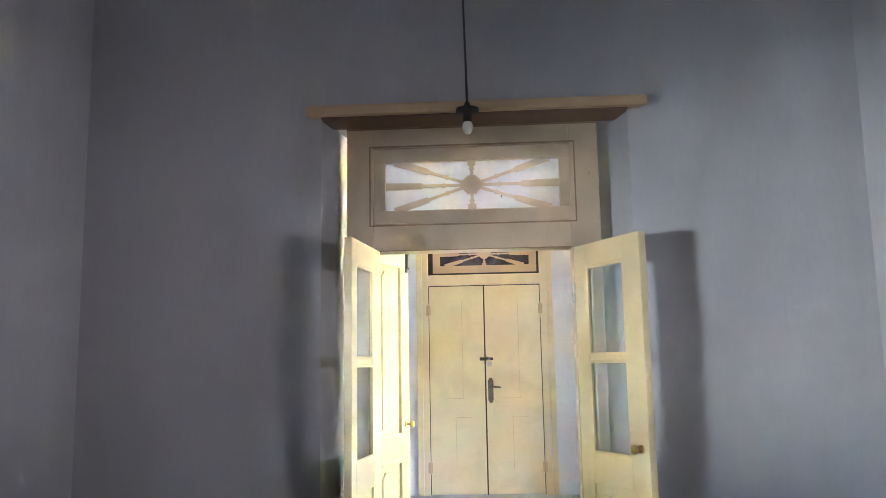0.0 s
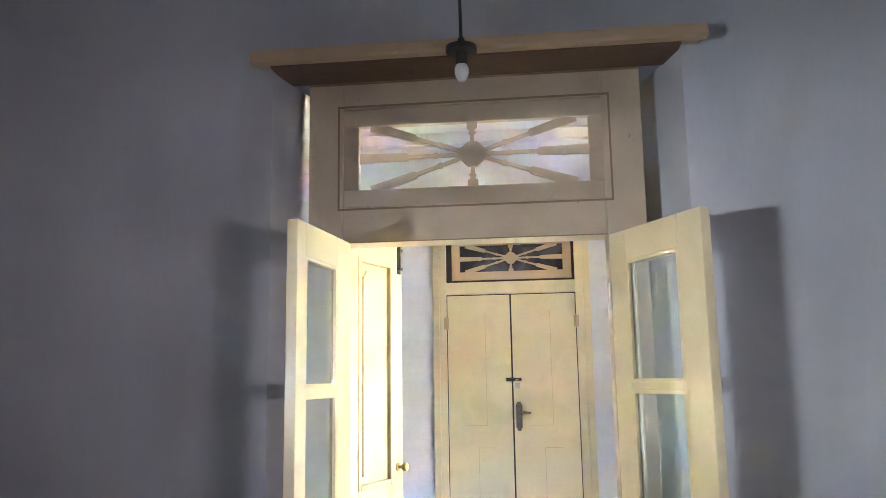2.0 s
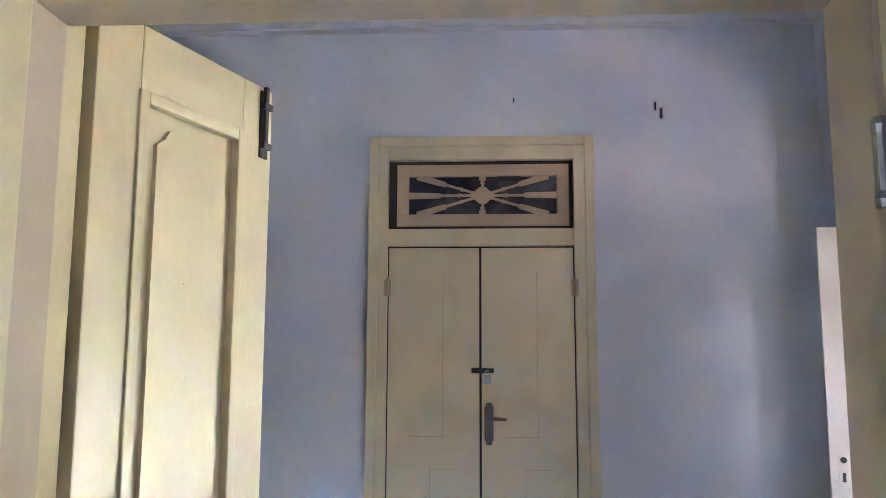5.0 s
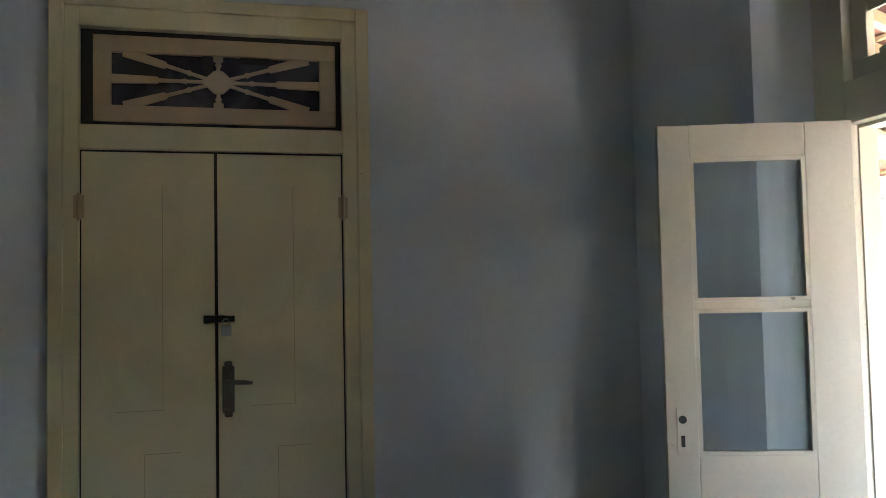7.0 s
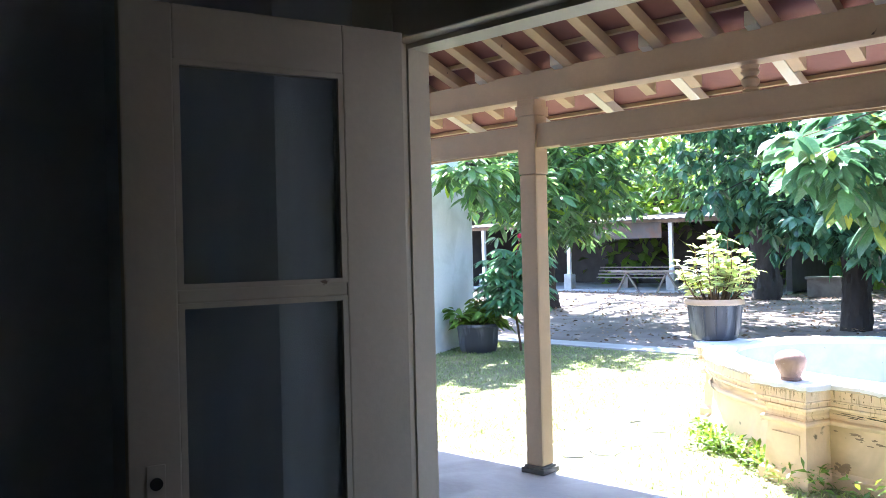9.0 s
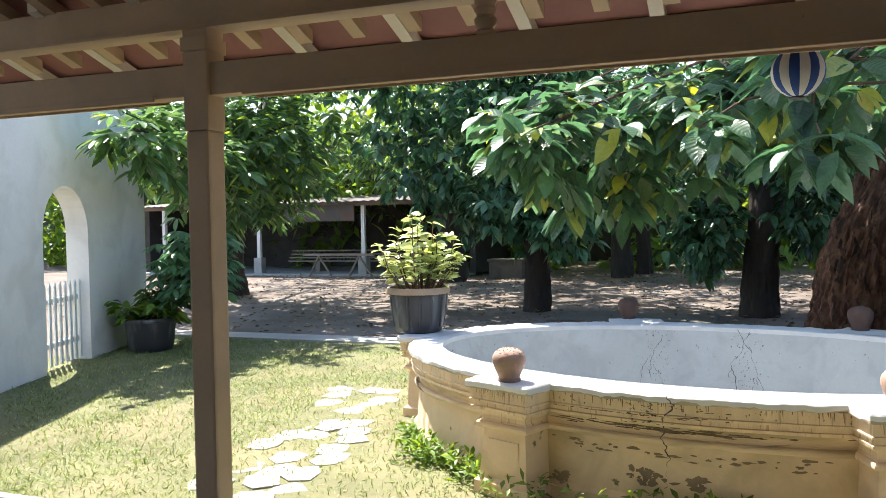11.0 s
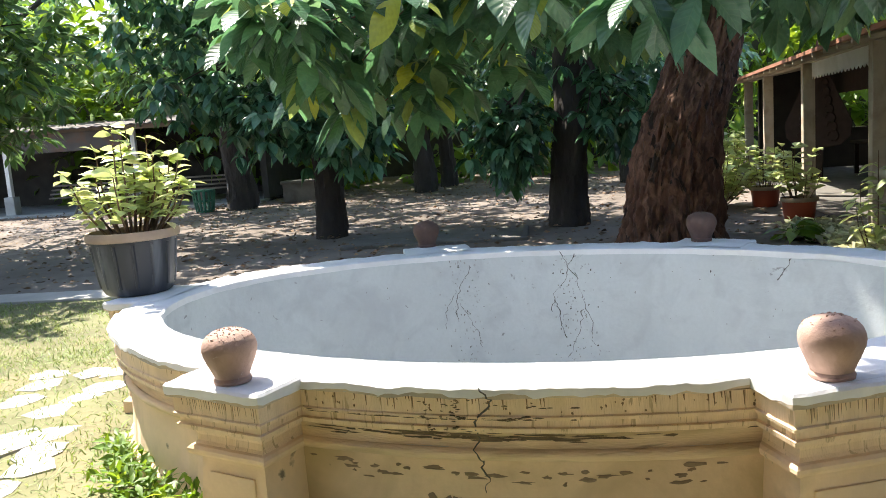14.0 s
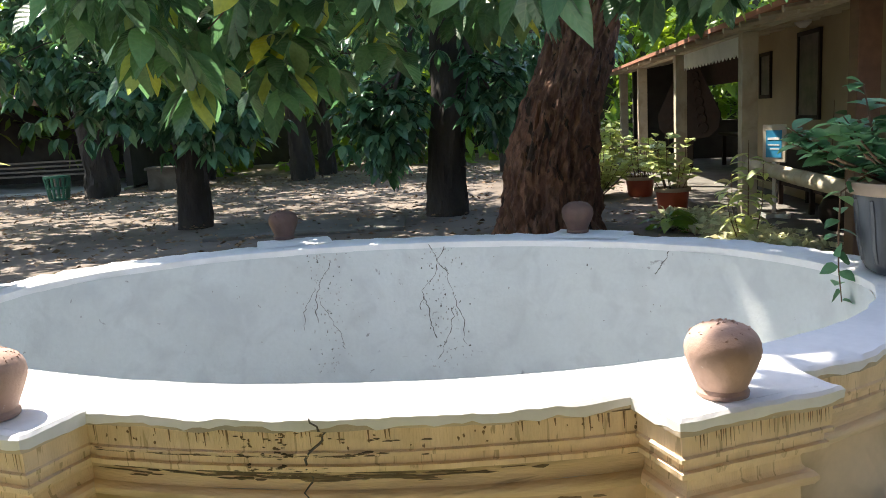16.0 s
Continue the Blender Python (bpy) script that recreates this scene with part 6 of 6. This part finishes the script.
for x0, x1, z0, z1 in ((2.85, 3.45, 1.5, 2.25), (0.75, 1.65, 1.17, 2.42)):
    f = thing("framed_picture", W @ pose(x0, -1.2, z0), "dark framed picture hung on the yellow wall", "picture", "wing pictures")
    w, h = x1 - x0, z1 - z0
    part("frame", boxes((0, 0.06, 0, 0.04, 0, h), (w - 0.06, w, 0, 0.04, 0, h), (0.06, w - 0.06, 0, 0.04, 0, 0.06), (0.06, w - 0.06, 0, 0.04, h - 0.06, h), bevel=0.008), M_FRAMEDARK, f)
    part("print", boxes((0.05, w - 0.05, 0.005, 0.015, 0.05, h - 0.05)), M_PICTURE, f)
wl = thing("wall_lamp", W @ pose(0.8, -1.15, 2.42), "small white wall lamp with a dark bracket", "lamp")
bm = bmesh.new()
lathe(bm, [(0.04, 0.0), (0.11, 0.06), (0.12, 0.13), (0.07, 0.18)], 18, 0, 0.2)
part("globe", bm, M_ENAMEL, wl, smooth=True)
bm = bmesh.new()
tube(bm, [(0, -0.05, 0.2), (0, 0.1, 0.3), (0, 0.2, 0.17)], [0.015, 0.015, 0.02], 8)
part("bracket", bm, M_METAL, wl)
sg = thing("sign_stand", W @ pose(-0.4, -0.22, 0, 0, 0, 35), "blue printed notice on a white floor stand", "sign")
part("board", boxes((-0.17, 0.17, 0, 0.02, 0.70, 1.17), bevel=0.008), M_PALE, sg)
part("notice", boxes((-0.115, 0.115, 0.021, 0.025, 0.76, 1.10)), M_SIGNBLUE, sg, "blue printed notice")
part("print_bar", boxes((-0.085, 0.085, 0.0255, 0.028, 0.98, 1.01), (-0.085, 0.085, 0.0255, 0.028, 0.91, 0.925), (-0.085, 0.05, 0.0255, 0.028, 0.86, 0.875)), M_WHITE, sg)
part("leg", boxes((-0.02, 0.02, -0.01, 0.02, 0.06, 0.70)), M_ENAMEL, sg)
part("foot", boxes((-0.22, 0.22, -0.03, 0.03, 0, 0.05), (-0.03, 0.03, -0.2, 0.2, 0, 0.05)), M_ENAMEL, sg)
gn = thing("carved_panel", W @ pose(7.6, -0.9, 0.0, 0, 0, 50), "dark carved leaf-shaped wooden panel on a stand", "carving")
bm = bmesh.new()
out = [(0.0, 3.0), (0.12, 2.55), (0.42, 1.9), (0.75, 1.25), (0.72, 0.95), (0.5, 0.75), (0.12, 0.7), (0.1, 0.0), (-0.1, 0.0), (-0.12, 0.7), (-0.5, 0.75), (-0.72, 0.95), (-0.75, 1.25), (-0.42, 1.9), (-0.12, 2.55)]
prism(bm, out, 0, 0.03)
part("panel", bm, M_FRAMEDARK, gn)
for k in range(9):
    bm = bmesh.new()
    z = 0.95 + 0.19 * k
    r = 0.13 * (1.2 - z / 3.2)
    for sx in (-1, 1):
        bm = bmesh.new()
        lathe_c = [(sx * 0.26 * (1.9 - z * 0.6) + r * math.cos(t), 0.04, z + r * math.sin(t)) for t in np.linspace(0, 5.2, 12)]
        tube(bm, lathe_c, [0.018] * 12, 5)
        part("scroll", bm, M_FRAMEDARK, gn)

# --- striped paper lantern under the eave ---
ln = thing("lantern", pose(6.52, 6.665, 2.145), "round blue and white striped lantern hanging under the eave", "lantern")
for k in range(16):
    bm = bmesh.new()
    a0, a1 = 2 * math.pi * k / 16, 2 * math.pi * (k + 1) / 16
    rows = []
    for t in np.linspace(0.12, math.pi - 0.12, 11):
        rows.append([bm.verts.new((0.118 * math.sin(t) * math.cos(a), 0.118 * math.sin(t) * math.sin(a), 0.118 * math.cos(t))) for a in (a0, (a0 + a1) / 2, a1)])
    for p, q in zip(rows, rows[1:]):
        for j in range(2):
            bm.faces.new((p[j], p[j + 1], q[j + 1], q[j]))
    part("gore", bm, M_BLUE if k % 2 else M_WHITE, ln, smooth=True)
bm = bmesh.new()
tube(bm, [(0, 0, 0.115), (0, 0, 0.28)], [0.004, 0.004], 6)
part("cord", bm, M_METAL, ln)
bm = bmesh.new()
lathe(bm, [(0.02, -0.125), (0.03, -0.12), (0.03, -0.112)], 12)
part("cap", bm, M_METAL, ln)

tb = thing("dark_table", W @ pose(6.5, -2.4, 0), "long dark wooden table in the wing's shade", "table")
part("tabletop", boxes((-2.2, 2.6, -0.5, 0.5, 0.70, 0.76), bevel=0.01), M_FRAMEDARK, tb)
for x in (-2.0, 2.4):
    for y in (-0.4, 0.4):
        part("leg", boxes((x - 0.04, x + 0.04, y - 0.04, y + 0.04, 0, 0.70)), M_FRAMEDARK, tb)
bw = thing("clay_bowl", W @ pose(-1.6, -0.55, 0.0), "dark clay pot with a broad-leaved plant on the veranda", "potted plant")
bm = bmesh.new()
lathe(bm, [(0.12, 0), (0.2, 0.12), (0.22, 0.25), (0.16, 0.36), (0.19, 0.4)], 20)
part("bowl", bm, M_FRAMEDARK, bw, smooth=True)
bush(bw, 8, 1.1, 0.35, 40, 0.3, M_MIDLEAF, "oval", 0.4, 77)

# --- long dark bench against the wing's yellow wall ---
wb = thing("bench", W @ pose(0.3, -0.92, 0.0), "long dark wooden bench against the yellow wall", "bench")
part("seat", boxes((-1.9, 1.9, -0.2, 0.24, 0.40, 0.45), bevel=0.008), M_FRAMEDARK, wb)
part("backrest", boxes((-1.9, 1.9, -0.24, -0.2, 0.45, 0.72), bevel=0.008), M_FRAMEDARK, wb)
part("apron", boxes((-1.85, 1.85, 0.17, 0.2, 0.28, 0.40), bevel=0.004), M_FRAMEDARK, wb)
for x in (-1.8, -0.6, 0.6, 1.8):
    for y in (-0.18, 0.2):
        part("leg", boxes((x - 0.03, x + 0.03, y - 0.03, y + 0.03, 0, 0.40), bevel=0.004), M_FRAMEDARK, wb)
